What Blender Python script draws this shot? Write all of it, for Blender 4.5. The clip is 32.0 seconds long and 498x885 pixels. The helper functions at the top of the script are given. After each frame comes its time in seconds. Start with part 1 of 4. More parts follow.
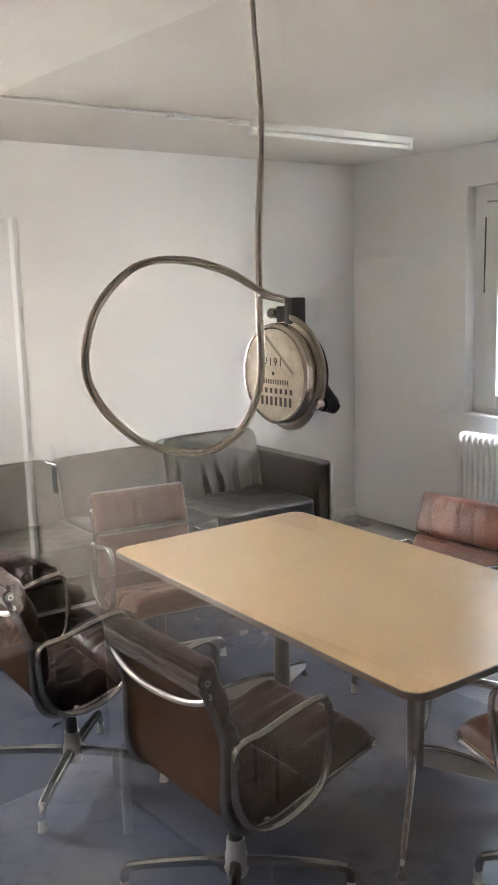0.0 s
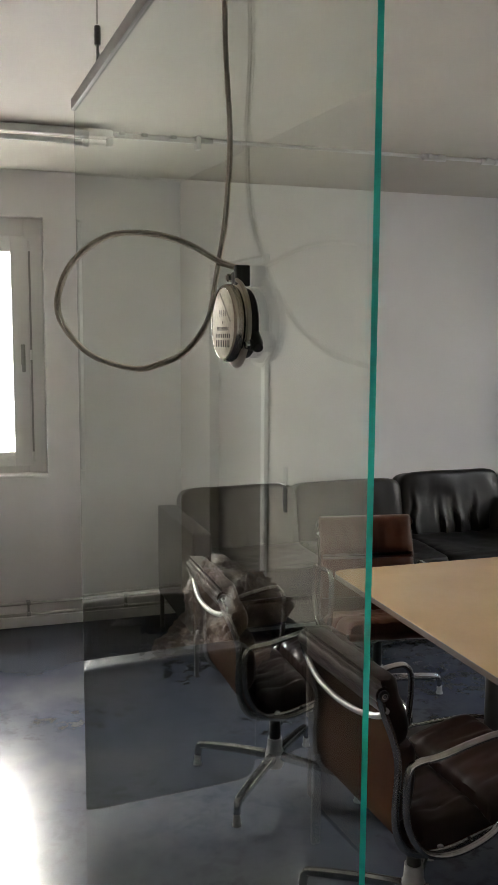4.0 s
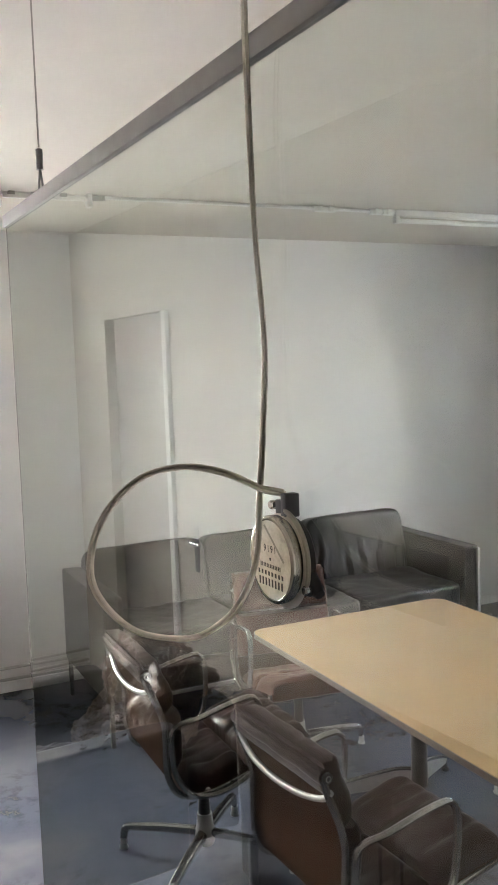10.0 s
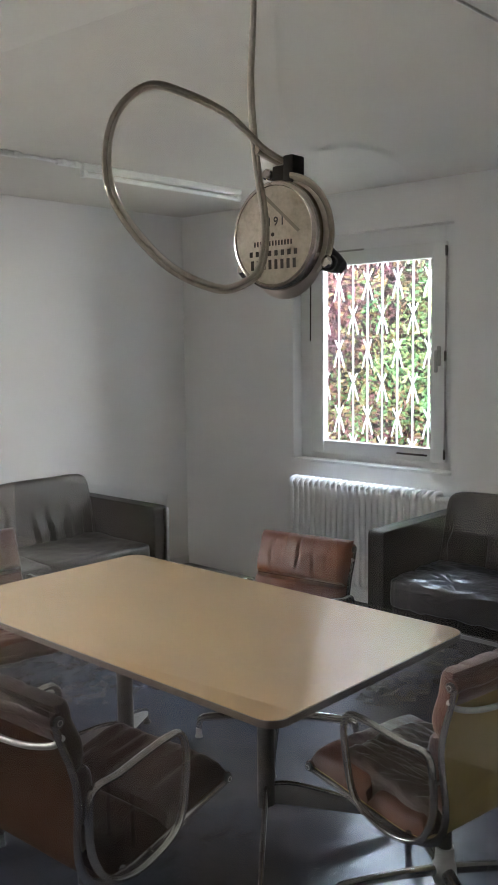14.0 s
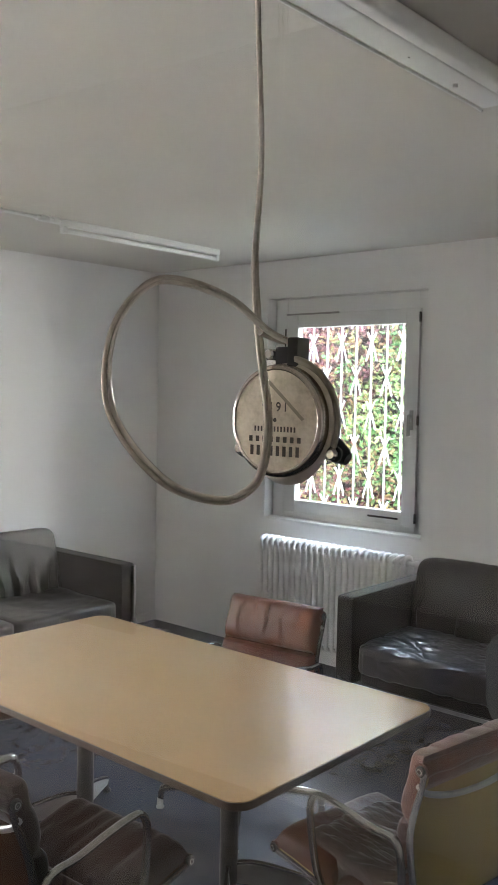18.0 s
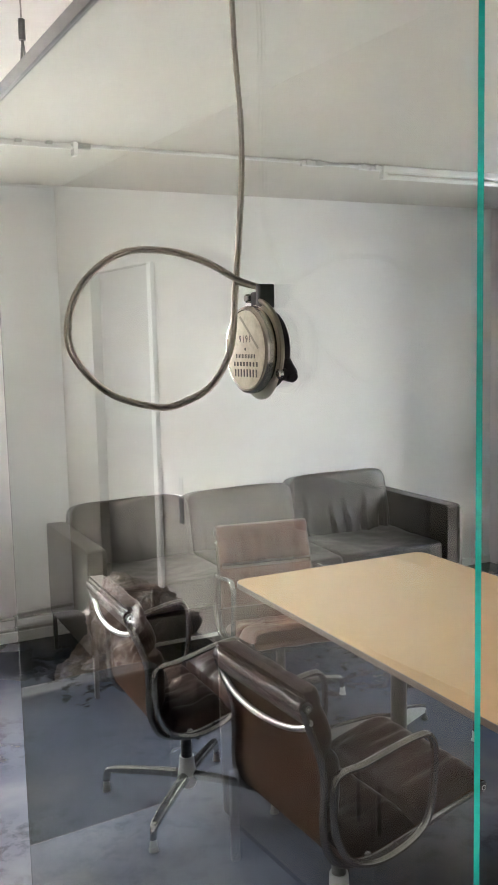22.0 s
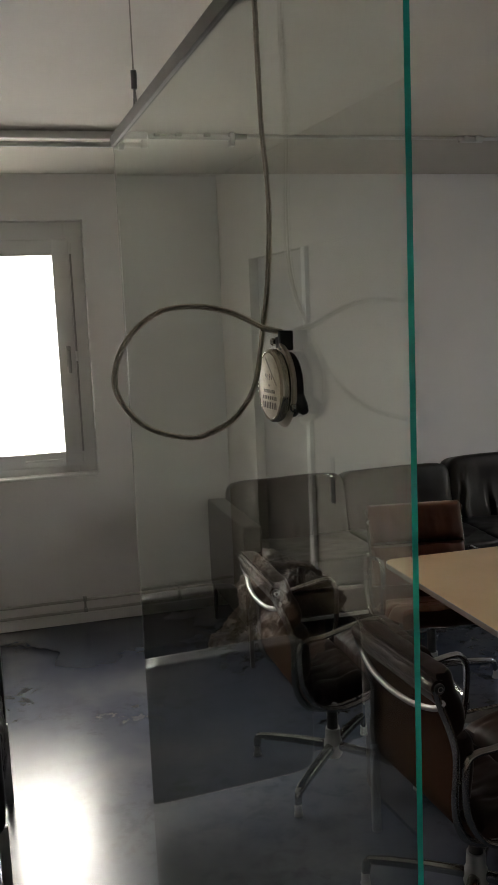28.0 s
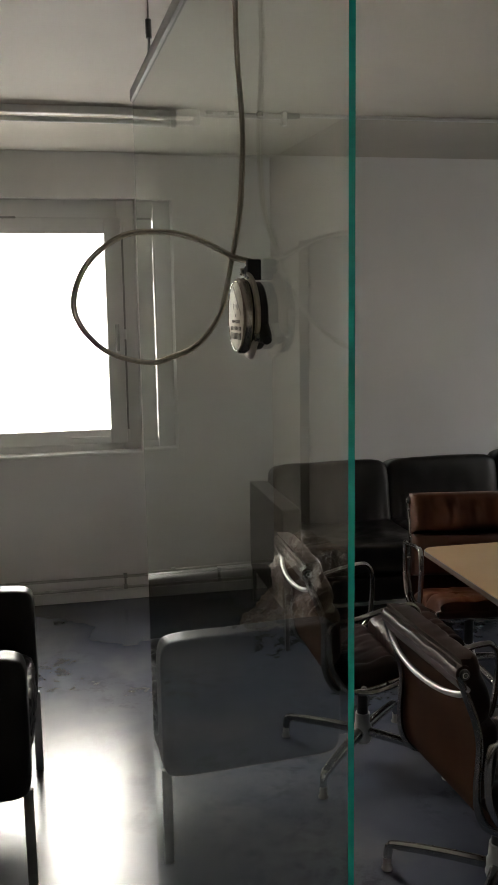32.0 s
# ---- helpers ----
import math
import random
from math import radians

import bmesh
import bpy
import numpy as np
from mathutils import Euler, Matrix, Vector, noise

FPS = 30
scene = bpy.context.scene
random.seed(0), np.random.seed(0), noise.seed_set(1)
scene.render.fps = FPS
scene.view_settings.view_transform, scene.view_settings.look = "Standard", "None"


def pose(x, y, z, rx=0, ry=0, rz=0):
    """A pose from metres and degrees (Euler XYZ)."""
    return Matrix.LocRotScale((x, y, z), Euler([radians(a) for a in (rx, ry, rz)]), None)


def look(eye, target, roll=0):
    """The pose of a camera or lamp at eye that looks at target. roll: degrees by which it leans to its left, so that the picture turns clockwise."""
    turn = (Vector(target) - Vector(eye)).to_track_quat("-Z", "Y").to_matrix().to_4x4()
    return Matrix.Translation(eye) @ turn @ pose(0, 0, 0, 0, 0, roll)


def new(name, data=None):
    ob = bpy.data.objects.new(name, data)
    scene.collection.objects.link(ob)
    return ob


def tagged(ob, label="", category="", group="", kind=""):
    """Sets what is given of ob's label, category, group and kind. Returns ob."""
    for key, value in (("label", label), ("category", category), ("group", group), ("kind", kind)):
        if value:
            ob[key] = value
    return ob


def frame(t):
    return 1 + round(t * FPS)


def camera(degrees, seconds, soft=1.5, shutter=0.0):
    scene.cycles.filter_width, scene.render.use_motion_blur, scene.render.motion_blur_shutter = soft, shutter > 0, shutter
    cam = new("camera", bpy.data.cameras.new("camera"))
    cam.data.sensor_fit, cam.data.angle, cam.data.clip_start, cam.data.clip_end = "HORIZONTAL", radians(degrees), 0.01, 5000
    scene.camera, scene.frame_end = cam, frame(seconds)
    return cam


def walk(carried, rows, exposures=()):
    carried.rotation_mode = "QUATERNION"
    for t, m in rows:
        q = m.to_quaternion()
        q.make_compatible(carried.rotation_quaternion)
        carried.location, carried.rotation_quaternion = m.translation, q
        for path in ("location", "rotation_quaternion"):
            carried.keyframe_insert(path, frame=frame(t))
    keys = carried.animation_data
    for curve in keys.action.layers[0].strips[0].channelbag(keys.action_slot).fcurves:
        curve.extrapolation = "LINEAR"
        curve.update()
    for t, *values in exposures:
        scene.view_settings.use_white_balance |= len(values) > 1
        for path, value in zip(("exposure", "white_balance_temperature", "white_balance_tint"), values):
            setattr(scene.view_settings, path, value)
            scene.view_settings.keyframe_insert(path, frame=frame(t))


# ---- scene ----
cam = camera(31.4, 32.0)
PATH = [
    (0, (-0.592, 0.221, 1.794), (0.546, 1.829, 1.45), -1.5),
    (0.5, (-0.589, 0.219, 1.786), (0.567, 1.817, 1.453), -0.8),
    (1, (-0.583, 0.206, 1.781), (0.558, 1.816, 1.453), -0.2),
    (1.5, (-0.582, 0.173, 1.781), (0.506, 1.818, 1.453), 0.3),
    (2, (-0.566, 0.14, 1.78), (0.437, 1.837, 1.442), 0.3),
    (2.5, (-0.553, 0.088, 1.772), (0.319, 1.858, 1.45), 1.0),
    (3, (-0.541, 0.035, 1.76), (0.199, 1.868, 1.458), 1.4),
    (3.5, (-0.514, 0.018, 1.754), (0.209, 1.866, 1.507), 0.5),
    (4, (-0.496, 0.023, 1.747), (0.115, 1.912, 1.504), 0.3),
    (4.5, (-0.474, 0.046, 1.735), (0.115, 1.939, 1.47), 0.6),
    (6.5, (-0.481, 0.078, 1.688), (0.094, 1.98, 1.459), 0.2),
    (7, (-0.495, 0.063, 1.699), (0.11, 1.959, 1.504), -0.2),
    (7.5, (-0.501, 0.064, 1.724), (0.131, 1.955, 1.566), -0.9),
    (8, (-0.508, 0.068, 1.76), (0.17, 1.944, 1.608), -1.3),
    (8.5, (-0.506, 0.08, 1.792), (0.22, 1.934, 1.602), -2.9),
    (9, (-0.508, 0.096, 1.826), (0.269, 1.929, 1.635), -3.8),
    (9.5, (-0.528, 0.112, 1.852), (0.276, 1.934, 1.67), -2.9),
    (10, (-0.549, 0.135, 1.858), (0.3, 1.938, 1.683), -2.0),
    (10.5, (-0.566, 0.172, 1.851), (0.383, 1.924, 1.682), -1.7),
    (11, (-0.585, 0.203, 1.834), (0.491, 1.88, 1.666), -1.8),
    (11.5, (-0.59, 0.239, 1.807), (0.613, 1.827, 1.626), -2.3),
    (12, (-0.599, 0.267, 1.785), (0.702, 1.774, 1.599), -3.0),
    (12.5, (-0.61, 0.284, 1.759), (0.776, 1.714, 1.577), -3.2),
    (13, (-0.614, 0.29, 1.738), (0.793, 1.699, 1.55), -3.1),
    (13.5, (-0.627, 0.287, 1.721), (0.8, 1.674, 1.518), -2.8),
    (14, (-0.642, 0.289, 1.706), (0.811, 1.645, 1.485), -0.7),
    (14.5, (-0.644, 0.302, 1.702), (0.823, 1.646, 1.498), 0.3),
    (15, (-0.641, 0.317, 1.706), (0.834, 1.656, 1.527), 0.6),
    (15.5, (-0.637, 0.319, 1.724), (0.84, 1.659, 1.577), 0.5),
    (17.5, (-0.634, 0.314, 1.764), (0.868, 1.63, 1.661), 1.1),
    (18, (-0.629, 0.317, 1.765), (0.876, 1.629, 1.654), 1.1),
    (18.5, (-0.62, 0.312, 1.763), (0.874, 1.635, 1.635), 1.1),
    (19, (-0.605, 0.302, 1.765), (0.86, 1.656, 1.626), 0.8),
    (19.5, (-0.585, 0.289, 1.765), (0.837, 1.688, 1.617), 0.5),
    (20, (-0.579, 0.264, 1.765), (0.765, 1.736, 1.605), 0.3),
    (20.5, (-0.572, 0.229, 1.765), (0.666, 1.79, 1.59), -0.0),
    (21, (-0.566, 0.187, 1.766), (0.565, 1.824, 1.562), -0.0),
    (21.5, (-0.561, 0.154, 1.763), (0.441, 1.868, 1.52), -0.3),
    (22, (-0.555, 0.116, 1.76), (0.318, 1.9, 1.526), -1.4),
    (22.5, (-0.541, 0.101, 1.743), (0.218, 1.927, 1.445), -1.5),
    (23, (-0.534, 0.09, 1.731), (0.147, 1.95, 1.453), -1.1),
    (23.5, (-0.532, 0.059, 1.734), (0.146, 1.917, 1.439), -1.8),
    (24, (-0.534, 0.024, 1.752), (0.105, 1.901, 1.488), -2.3),
    (24.5, (-0.522, 0.015, 1.764), (0.111, 1.892, 1.486), -2.3),
    (25, (-0.517, 0.006, 1.777), (0.067, 1.897, 1.491), -2.8),
    (25.5, (-0.526, 0.005, 1.787), (0.02, 1.907, 1.492), -2.7),
    (26, (-0.531, 0.001, 1.797), (-0.002, 1.91, 1.518), -2.4),
    (26.5, (-0.531, -0.003, 1.808), (0.004, 1.907, 1.553), -2.6),
    (28.5, (-0.493, 0.0, 1.792), (-0.008, 1.92, 1.51), -2.6),
    (29, (-0.485, -0.01, 1.786), (-0.036, 1.921, 1.517), -2.8),
    (29.5, (-0.482, -0.007, 1.78), (-0.062, 1.929, 1.502), -2.2),
    (30, (-0.481, -0.009, 1.775), (-0.066, 1.926, 1.484), -1.8),
    (30.5, (-0.477, -0.012, 1.77), (-0.07, 1.923, 1.474), -1.7),
    (31, (-0.469, -0.013, 1.767), (-0.073, 1.926, 1.474), -1.5),
    (31.5, (-0.462, -0.016, 1.763), (-0.068, 1.923, 1.473), -1.1),
    (32, (-0.448, -0.009, 1.758), (-0.057, 1.93, 1.46), -0.9),
]
EXPOSURES = [
    (0.0, 1.63, 6570, 25),
    (1.0, 1.39, 6600, 24),
    (2.0, 1.93, 6420, 21),
    (3.0, 1.10, 6400, 17),
    (4.0, 0.55, 6600, 15),
    (6.5, 0.35, 6650, 15),
    (8.5, 0.95, 6550, 16),
    (10.0, 1.43, 6400, 18),
    (11.0, 1.65, 6300, 19),
    (12.0, 1.12, 6280, 21),
    (14.0, 0.96, 6280, 21),
    (15.0, 1.04, 6280, 21),
    (18.0, 1.17, 6330, 21),
    (19.0, 1.02, 6280, 21),
    (20.0, 0.95, 6280, 21),
    (21.0, 1.20, 6300, 20),
    (22.0, 1.65, 6320, 18),
    (23.0, 1.00, 6450, 16),
    (24.0, 0.80, 6520, 16),
    (25.0, 0.32, 6600, 15),
    (26.0, -0.05, 6700, 15),
    (29.0, -0.38, 6800, 15),
    (32.0, -0.26, 6800, 15),
]
walk(cam, [(t, look(eye, target, roll)) for t, eye, target, roll in PATH], EXPOSURES)

# world, sun, window light
world = bpy.data.worlds.new("sky")
scene.world = world
world.use_nodes = True
sky = world.node_tree.nodes.new("ShaderNodeTexSky")
sky.sky_type = "NISHITA"
sky.sun_disc = False
sky.sun_elevation, sky.sun_rotation = radians(48), radians(215)
bg = world.node_tree.nodes["Background"]
bg.inputs["Strength"].default_value = 0.15
world.node_tree.links.new(sky.outputs["Color"], bg.inputs["Color"])
sun = new("sun", bpy.data.lights.new("sun", "SUN"))
sun.data.energy, sun.data.angle, sun.data.color = 5.0, radians(0.5), (1.0, 0.95, 0.86)
sun.matrix_world = look((-2, -3.5, 6.5), (0, 0, 0))


def window_light(name, m, w, h, watts, colour):
    lamp = new(name, bpy.data.lights.new(name, "AREA"))
    lamp.data.shape, lamp.data.size, lamp.data.size_y = "RECTANGLE", w, h
    lamp.data.energy, lamp.data.color = watts, colour
    lamp.matrix_world = m


window_light("daylight_north", look((-0.645, 6.7, 2.75), (-0.645, 3.0, 0.9)), 2.6, 1.6, 130, (1.0, 0.975, 0.92))
window_light("daylight_east", look((5.0, 3.66, 3.15), (2.6, 3.3, 0.6)), 2.6, 1.3, 320, (0.66, 0.81, 1.0))
# extra fill lamp, added out of view beyond the east window for the west wall
window_light("west_wall_fill", look((4.95, 2.98, 2.0), (-1.8, 2.7, 1.45)), 0.8, 1.6, 38, (1.0, 0.965, 0.92))

# materials
def node_mat(name):
    m = bpy.data.materials.new(name)
    m.use_nodes = True
    t = m.node_tree
    return m, t, t.nodes["Principled BSDF"]


def coords(t, kind="Object"):
    return t.nodes.new("ShaderNodeTexCoord").outputs[kind]


def noise_node(t, vec, scale, detail=4.0, rough=0.55, distort=0.0):
    n = t.nodes.new("ShaderNodeTexNoise")
    n.inputs["Scale"].default_value, n.inputs["Detail"].default_value = scale, detail
    n.inputs["Roughness"].default_value, n.inputs["Distortion"].default_value = rough, distort
    t.links.new(vec, n.inputs["Vector"])
    return n.outputs["Fac"]


def ramp(t, fac, stops):
    r = t.nodes.new("ShaderNodeValToRGB")
    while len(r.color_ramp.elements) < len(stops):
        r.color_ramp.elements.new(0.5)
    for e, (p, c) in zip(r.color_ramp.elements, stops):
        e.position, e.color = p, (*c, 1) if len(c) == 3 else c
    t.links.new(fac, r.inputs["Fac"])
    return r.outputs["Color"]


def span(t, fac, lo, hi):
    r = t.nodes.new("ShaderNodeMapRange")
    r.inputs["To Min"].default_value, r.inputs["To Max"].default_value = lo, hi
    t.links.new(fac, r.inputs["Value"])
    return r.outputs["Result"]


def mixed(t, fac, a, b, how="MIX"):
    n = t.nodes.new("ShaderNodeMix")
    n.data_type, n.blend_type = "RGBA", how
    if isinstance(fac, float):
        n.inputs["Factor"].default_value = fac
    else:
        t.links.new(fac, n.inputs["Factor"])
    for s, v in ((n.inputs[6], a), (n.inputs[7], b)):
        if isinstance(v, tuple):
            s.default_value = (*v, 1)
        else:
            t.links.new(v, s)
    return n.outputs[2]


def bump(t, p, height, strength, dist=0.01):
    b = t.nodes.new("ShaderNodeBump")
    b.inputs["Strength"].default_value, b.inputs["Distance"].default_value = strength, dist
    t.links.new(height, b.inputs["Height"])
    t.links.new(b.outputs["Normal"], p.inputs["Normal"])


def paint(name, colour, rough=0.6, grain=60.0, relief=0.12, tone=0.05, bumpdist=0.004):
    m, t, p = node_mat(name)
    v = coords(t)
    big = noise_node(t, v, 1.3, 3.0)
    lo = tuple(c * (1 - tone) for c in colour)
    hi = tuple(min(1, c * (1 + tone * 0.6)) for c in colour)
    t.links.new(ramp(t, big, [(0.3, lo), (0.7, hi)]), p.inputs["Base Color"])
    fine = noise_node(t, v, grain, 2.0)
    t.links.new(span(t, fine, rough - 0.06, rough + 0.06), p.inputs["Roughness"])
    bump(t, p, fine, relief, bumpdist)
    return m


def leather(name, dark, light, rough=0.42, wrinkle=0.5, gloss=0.4):
    m, t, p = node_mat(name)
    v = coords(t)
    a = noise_node(t, v, 4.0, 3.0, 0.5)
    t.links.new(ramp(t, a, [(0.3, dark), (0.72, light)]), p.inputs["Base Color"])
    t.links.new(span(t, a, rough - 0.05, rough + 0.06), p.inputs["Roughness"])
    p.inputs["Specular IOR Level"].default_value = gloss
    bump(t, p, noise_node(t, v, 11.0, 1.5, 0.4), wrinkle * 0.35, 0.006)
    return m


def wrinkled(name, dark, light, rough, gloss, scale=9.0, depth=0.03):
    """Slack shiny leather drawn into long wavy wrinkles."""
    m, t, p = node_mat(name)
    v = coords(t)
    a = noise_node(t, v, 4.0, 3.0, 0.5)
    t.links.new(ramp(t, a, [(0.3, dark), (0.72, light)]), p.inputs["Base Color"])
    p.inputs["Roughness"].default_value = rough
    p.inputs["Specular IOR Level"].default_value = gloss
    turn = t.nodes.new("ShaderNodeMapping")
    turn.inputs["Rotation"].default_value = (0.3, 0.2, 0.6)
    turn.inputs["Scale"].default_value = (0.45, 1.3, 1.0)
    t.links.new(v, turn.inputs["Vector"])
    folds = noise_node(t, turn.outputs["Vector"], scale, 2.5, 0.5, 0.9)
    ridge = ramp(t, folds, [(0.30, (0, 0, 0)), (0.47, (0.75, 0.75, 0.75)), (0.53, (0.35, 0.35, 0.35)), (0.68, (1, 1, 1))])
    patch = ramp(t, noise_node(t, v, 2.6, 2.0), [(0.36, (0.12, 0.12, 0.12)), (0.62, (1, 1, 1))])
    bump(t, p, mixed(t, 1.0, ridge, patch, "MULTIPLY"), 0.5, depth)
    return m


def metal(name, colour, rough=0.25, metallic=1.0, grain=40.0):
    m, t, p = node_mat(name)
    p.inputs["Metallic"].default_value = metallic
    v = coords(t)
    n = noise_node(t, v, grain, 4.0)
    t.links.new(ramp(t, n, [(0.3, tuple(c * 0.86 for c in colour)), (0.7, colour)]), p.inputs["Base Color"])
    t.links.new(span(t, n, rough - 0.03, rough + 0.04), p.inputs["Roughness"])
    return m


def plain(name, colour, rough=0.5, metallic=0.0):
    m, t, p = node_mat(name)
    v = coords(t)
    n = noise_node(t, v, 30.0, 3.0)
    t.links.new(ramp(t, n, [(0.3, tuple(c * 0.88 for c in colour)), (0.7, colour)]), p.inputs["Base Color"])
    p.inputs["Roughness"].default_value, p.inputs["Metallic"].default_value = rough, metallic
    return m


wall_paint = paint("wall_paint", (0.85, 0.84, 0.825), 0.7, 45.0, 0.18, 0.04)
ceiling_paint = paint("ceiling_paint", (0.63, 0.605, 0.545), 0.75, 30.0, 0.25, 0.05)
frame_paint = paint("frame_paint", (0.80, 0.80, 0.78), 0.35, 25.0, 0.05, 0.03)
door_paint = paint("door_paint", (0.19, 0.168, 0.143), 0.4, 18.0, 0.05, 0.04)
enamel = paint("radiator_enamel", (0.80, 0.79, 0.76), 0.38, 30.0, 0.04, 0.03)
tube_white = paint("lamp_enamel", (0.82, 0.82, 0.80), 0.36, 20.0, 0.03, 0.03)
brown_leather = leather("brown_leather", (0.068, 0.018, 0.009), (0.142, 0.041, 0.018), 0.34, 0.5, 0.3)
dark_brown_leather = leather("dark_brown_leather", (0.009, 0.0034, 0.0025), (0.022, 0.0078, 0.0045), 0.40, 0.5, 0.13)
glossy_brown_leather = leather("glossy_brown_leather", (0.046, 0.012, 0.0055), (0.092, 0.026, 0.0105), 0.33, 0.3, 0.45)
crumpled_leather = wrinkled("crumpled_grey_brown_leather", (0.036, 0.022, 0.015), (0.085, 0.058, 0.042), 0.28, 0.8, 11.0, 0.03)
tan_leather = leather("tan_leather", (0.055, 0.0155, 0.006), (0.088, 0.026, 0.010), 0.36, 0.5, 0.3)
pipe_grey = paint("pipe_paint", (0.52, 0.51, 0.48), 0.4, 25.0, 0.05, 0.03)
# pale patches in this brown put the window's highlights on the folds into colour
highlighted_brown_leather = wrinkled("highlighted_brown_leather", (0.03, 0.020, 0.015), (0.34, 0.25, 0.19), 0.38, 0.4, 7.0, 0.07)
black_leather = leather("black_leather", (0.008, 0.0065, 0.0055), (0.015, 0.012, 0.0105), 0.36, 0.3, 0.10)
shiny_black_leather = wrinkled("shiny_black_leather", (0.010, 0.0085, 0.008), (0.02, 0.016, 0.014), 0.31, 1.0, 5.0, 0.035)
sheen_leather = leather("black_leather_with_a_sheen", (0.007, 0.006, 0.005), (0.014, 0.012, 0.010), 0.36, 0.6, 0.35)
grey_leather = leather("worn_black_leather", (0.013, 0.012, 0.012), (0.026, 0.024, 0.023), 0.40, 0.6, 0.2)
olive_cloth = paint("olive_back_cloth", (0.27, 0.205, 0.075), 0.7, 60.0, 0.15, 0.1, 0.002)
tan_back = leather("tan_back_leather", (0.021, 0.0072, 0.0026), (0.036, 0.0126, 0.0044), 0.75, 0.4, 0.04)
aluminium = metal("polished_aluminium", (0.46, 0.455, 0.44), 0.20)
satin_aluminium = metal("satin_aluminium", (0.40, 0.40, 0.385), 0.34)
tinned = metal("tinned_wire", (0.84, 0.80, 0.72), 0.36, 0.35)
chrome = metal("chrome", (0.80, 0.80, 0.79), 0.12)


def worn_zinc():
    m, t, p = node_mat("worn_zinc")
    v = coords(t)
    a = noise_node(t, v, 110.0, 5.0, 0.65)
    b = noise_node(t, v, 600.0, 2.0)
    col = ramp(t, a, [(0.30, (0.46, 0.42, 0.31)), (0.5, (0.68, 0.63, 0.51)), (0.68, (0.78, 0.73, 0.62))])
    t.links.new(mixed(t, 0.25, col, ramp(t, b, [(0.35, (0.46, 0.42, 0.32)), (0.65, (0.72, 0.67, 0.56))])), p.inputs["Base Color"])
    p.inputs["Metallic"].default_value = 0.55
    t.links.new(span(t, a, 0.32, 0.42), p.inputs["Roughness"])
    bump(t, p, b, 0.08, 0.0004)
    return m


zinc = worn_zinc()
cable_shade_grey = plain("cable_shade_grey", (0.34, 0.31, 0.24), 0.45, 0.4)
cup_metal = metal("polished_cup", (0.60, 0.56, 0.49), 0.20, 1.0, 90.0)
sleeve_beige = plain("sleeve_beige", (0.42, 0.38, 0.30), 0.45)
nickel = metal("nickel_rim", (0.66, 0.61, 0.52), 0.34, 0.9)
rail_grey = plain("anodised_grey", (0.34, 0.335, 0.325), 0.5, 0.3)
black_plastic = plain("black_plastic", (0.014, 0.016, 0.018), 0.42)
black_metal = plain("black_metal", (0.018, 0.017, 0.016), 0.45)
edge_black = plain("dark_table_edge", (0.055, 0.037, 0.025), 0.33)
grey_cloth = paint("dark_grey_cloth", (0.03, 0.032, 0.034), 0.85, 60.0, 0.15, 0.1, 0.002)
beige_wall = paint("beige_wall_paint", (0.46, 0.415, 0.355), 0.7, 45.0, 0.15, 0.04)
dimmer_dark = paint("dark_reflection_dimmer", (0.19, 0.168, 0.143), 0.6, 18.0, 0.05, 0.12)
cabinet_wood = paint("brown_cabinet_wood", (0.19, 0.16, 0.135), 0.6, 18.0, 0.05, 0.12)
ink = plain("ink", (0.06, 0.05, 0.04), 0.7)
copper_strand = metal("copper_strand", (0.61, 0.56, 0.47), 0.38, 0.3)
ring_grey = plain("pale_ring", (0.36, 0.36, 0.35), 0.5)


def concrete():
    m, t, p = node_mat("sealed_concrete")
    v = coords(t)
    big = noise_node(t, v, 1.1, 4.0, 0.55, 0.3)
    mid = noise_node(t, v, 12.0, 8.0, 0.68, 0.25)
    base = ramp(t, big, [(0.32, (0.041, 0.051, 0.074)), (0.5, (0.060, 0.067, 0.086)), (0.68, (0.108, 0.109, 0.113))])
    patch = noise_node(t, v, 1.2, 2.0)
    gate = ramp(t, patch, [(0.45, (0, 0, 0)), (0.60, (1, 1, 1))])
    spots = ramp(t, mid, [(0.49, (0, 0, 0)), (0.60, (1, 1, 1))])
    both = t.nodes.new("ShaderNodeMath")
    both.operation = "MULTIPLY"
    t.links.new(gate, both.inputs[0])
    t.links.new(spots, both.inputs[1])
    half = t.nodes.new("ShaderNodeMath")
    half.operation = "MULTIPLY"
    half.inputs[1].default_value = 0.6
    t.links.new(both.outputs[0], half.inputs[0])
    col = mixed(t, half.outputs[0], base, (0.018, 0.021, 0.026))
    t.links.new(col, p.inputs["Base Color"])
    t.links.new(span(t, big, 0.228, 0.258), p.inputs["Roughness"])
    p.inputs["Specular IOR Level"].default_value = 0.55
    bump(t, p, noise_node(t, v, 14.0, 2.0), 0.05, 0.004)
    return m


floor_mat = concrete()


def laminate():
    m, t, p = node_mat("beige_laminate")
    v = coords(t)
    n = noise_node(t, v, 3.0, 4.0)
    smear = noise_node(t, v, 7.0, 3.0, 0.5, 0.4)
    t.links.new(ramp(t, n, [(0.3, (0.37, 0.25, 0.128)), (0.7, (0.41, 0.28, 0.148))]), p.inputs["Base Color"])
    t.links.new(span(t, smear, 0.195, 0.255), p.inputs["Roughness"])
    p.inputs["Specular IOR Level"].default_value = 0.75
    bump(t, p, noise_node(t, v, 40.0, 1.0), 0.02, 0.002)
    return m


table_mat = laminate()


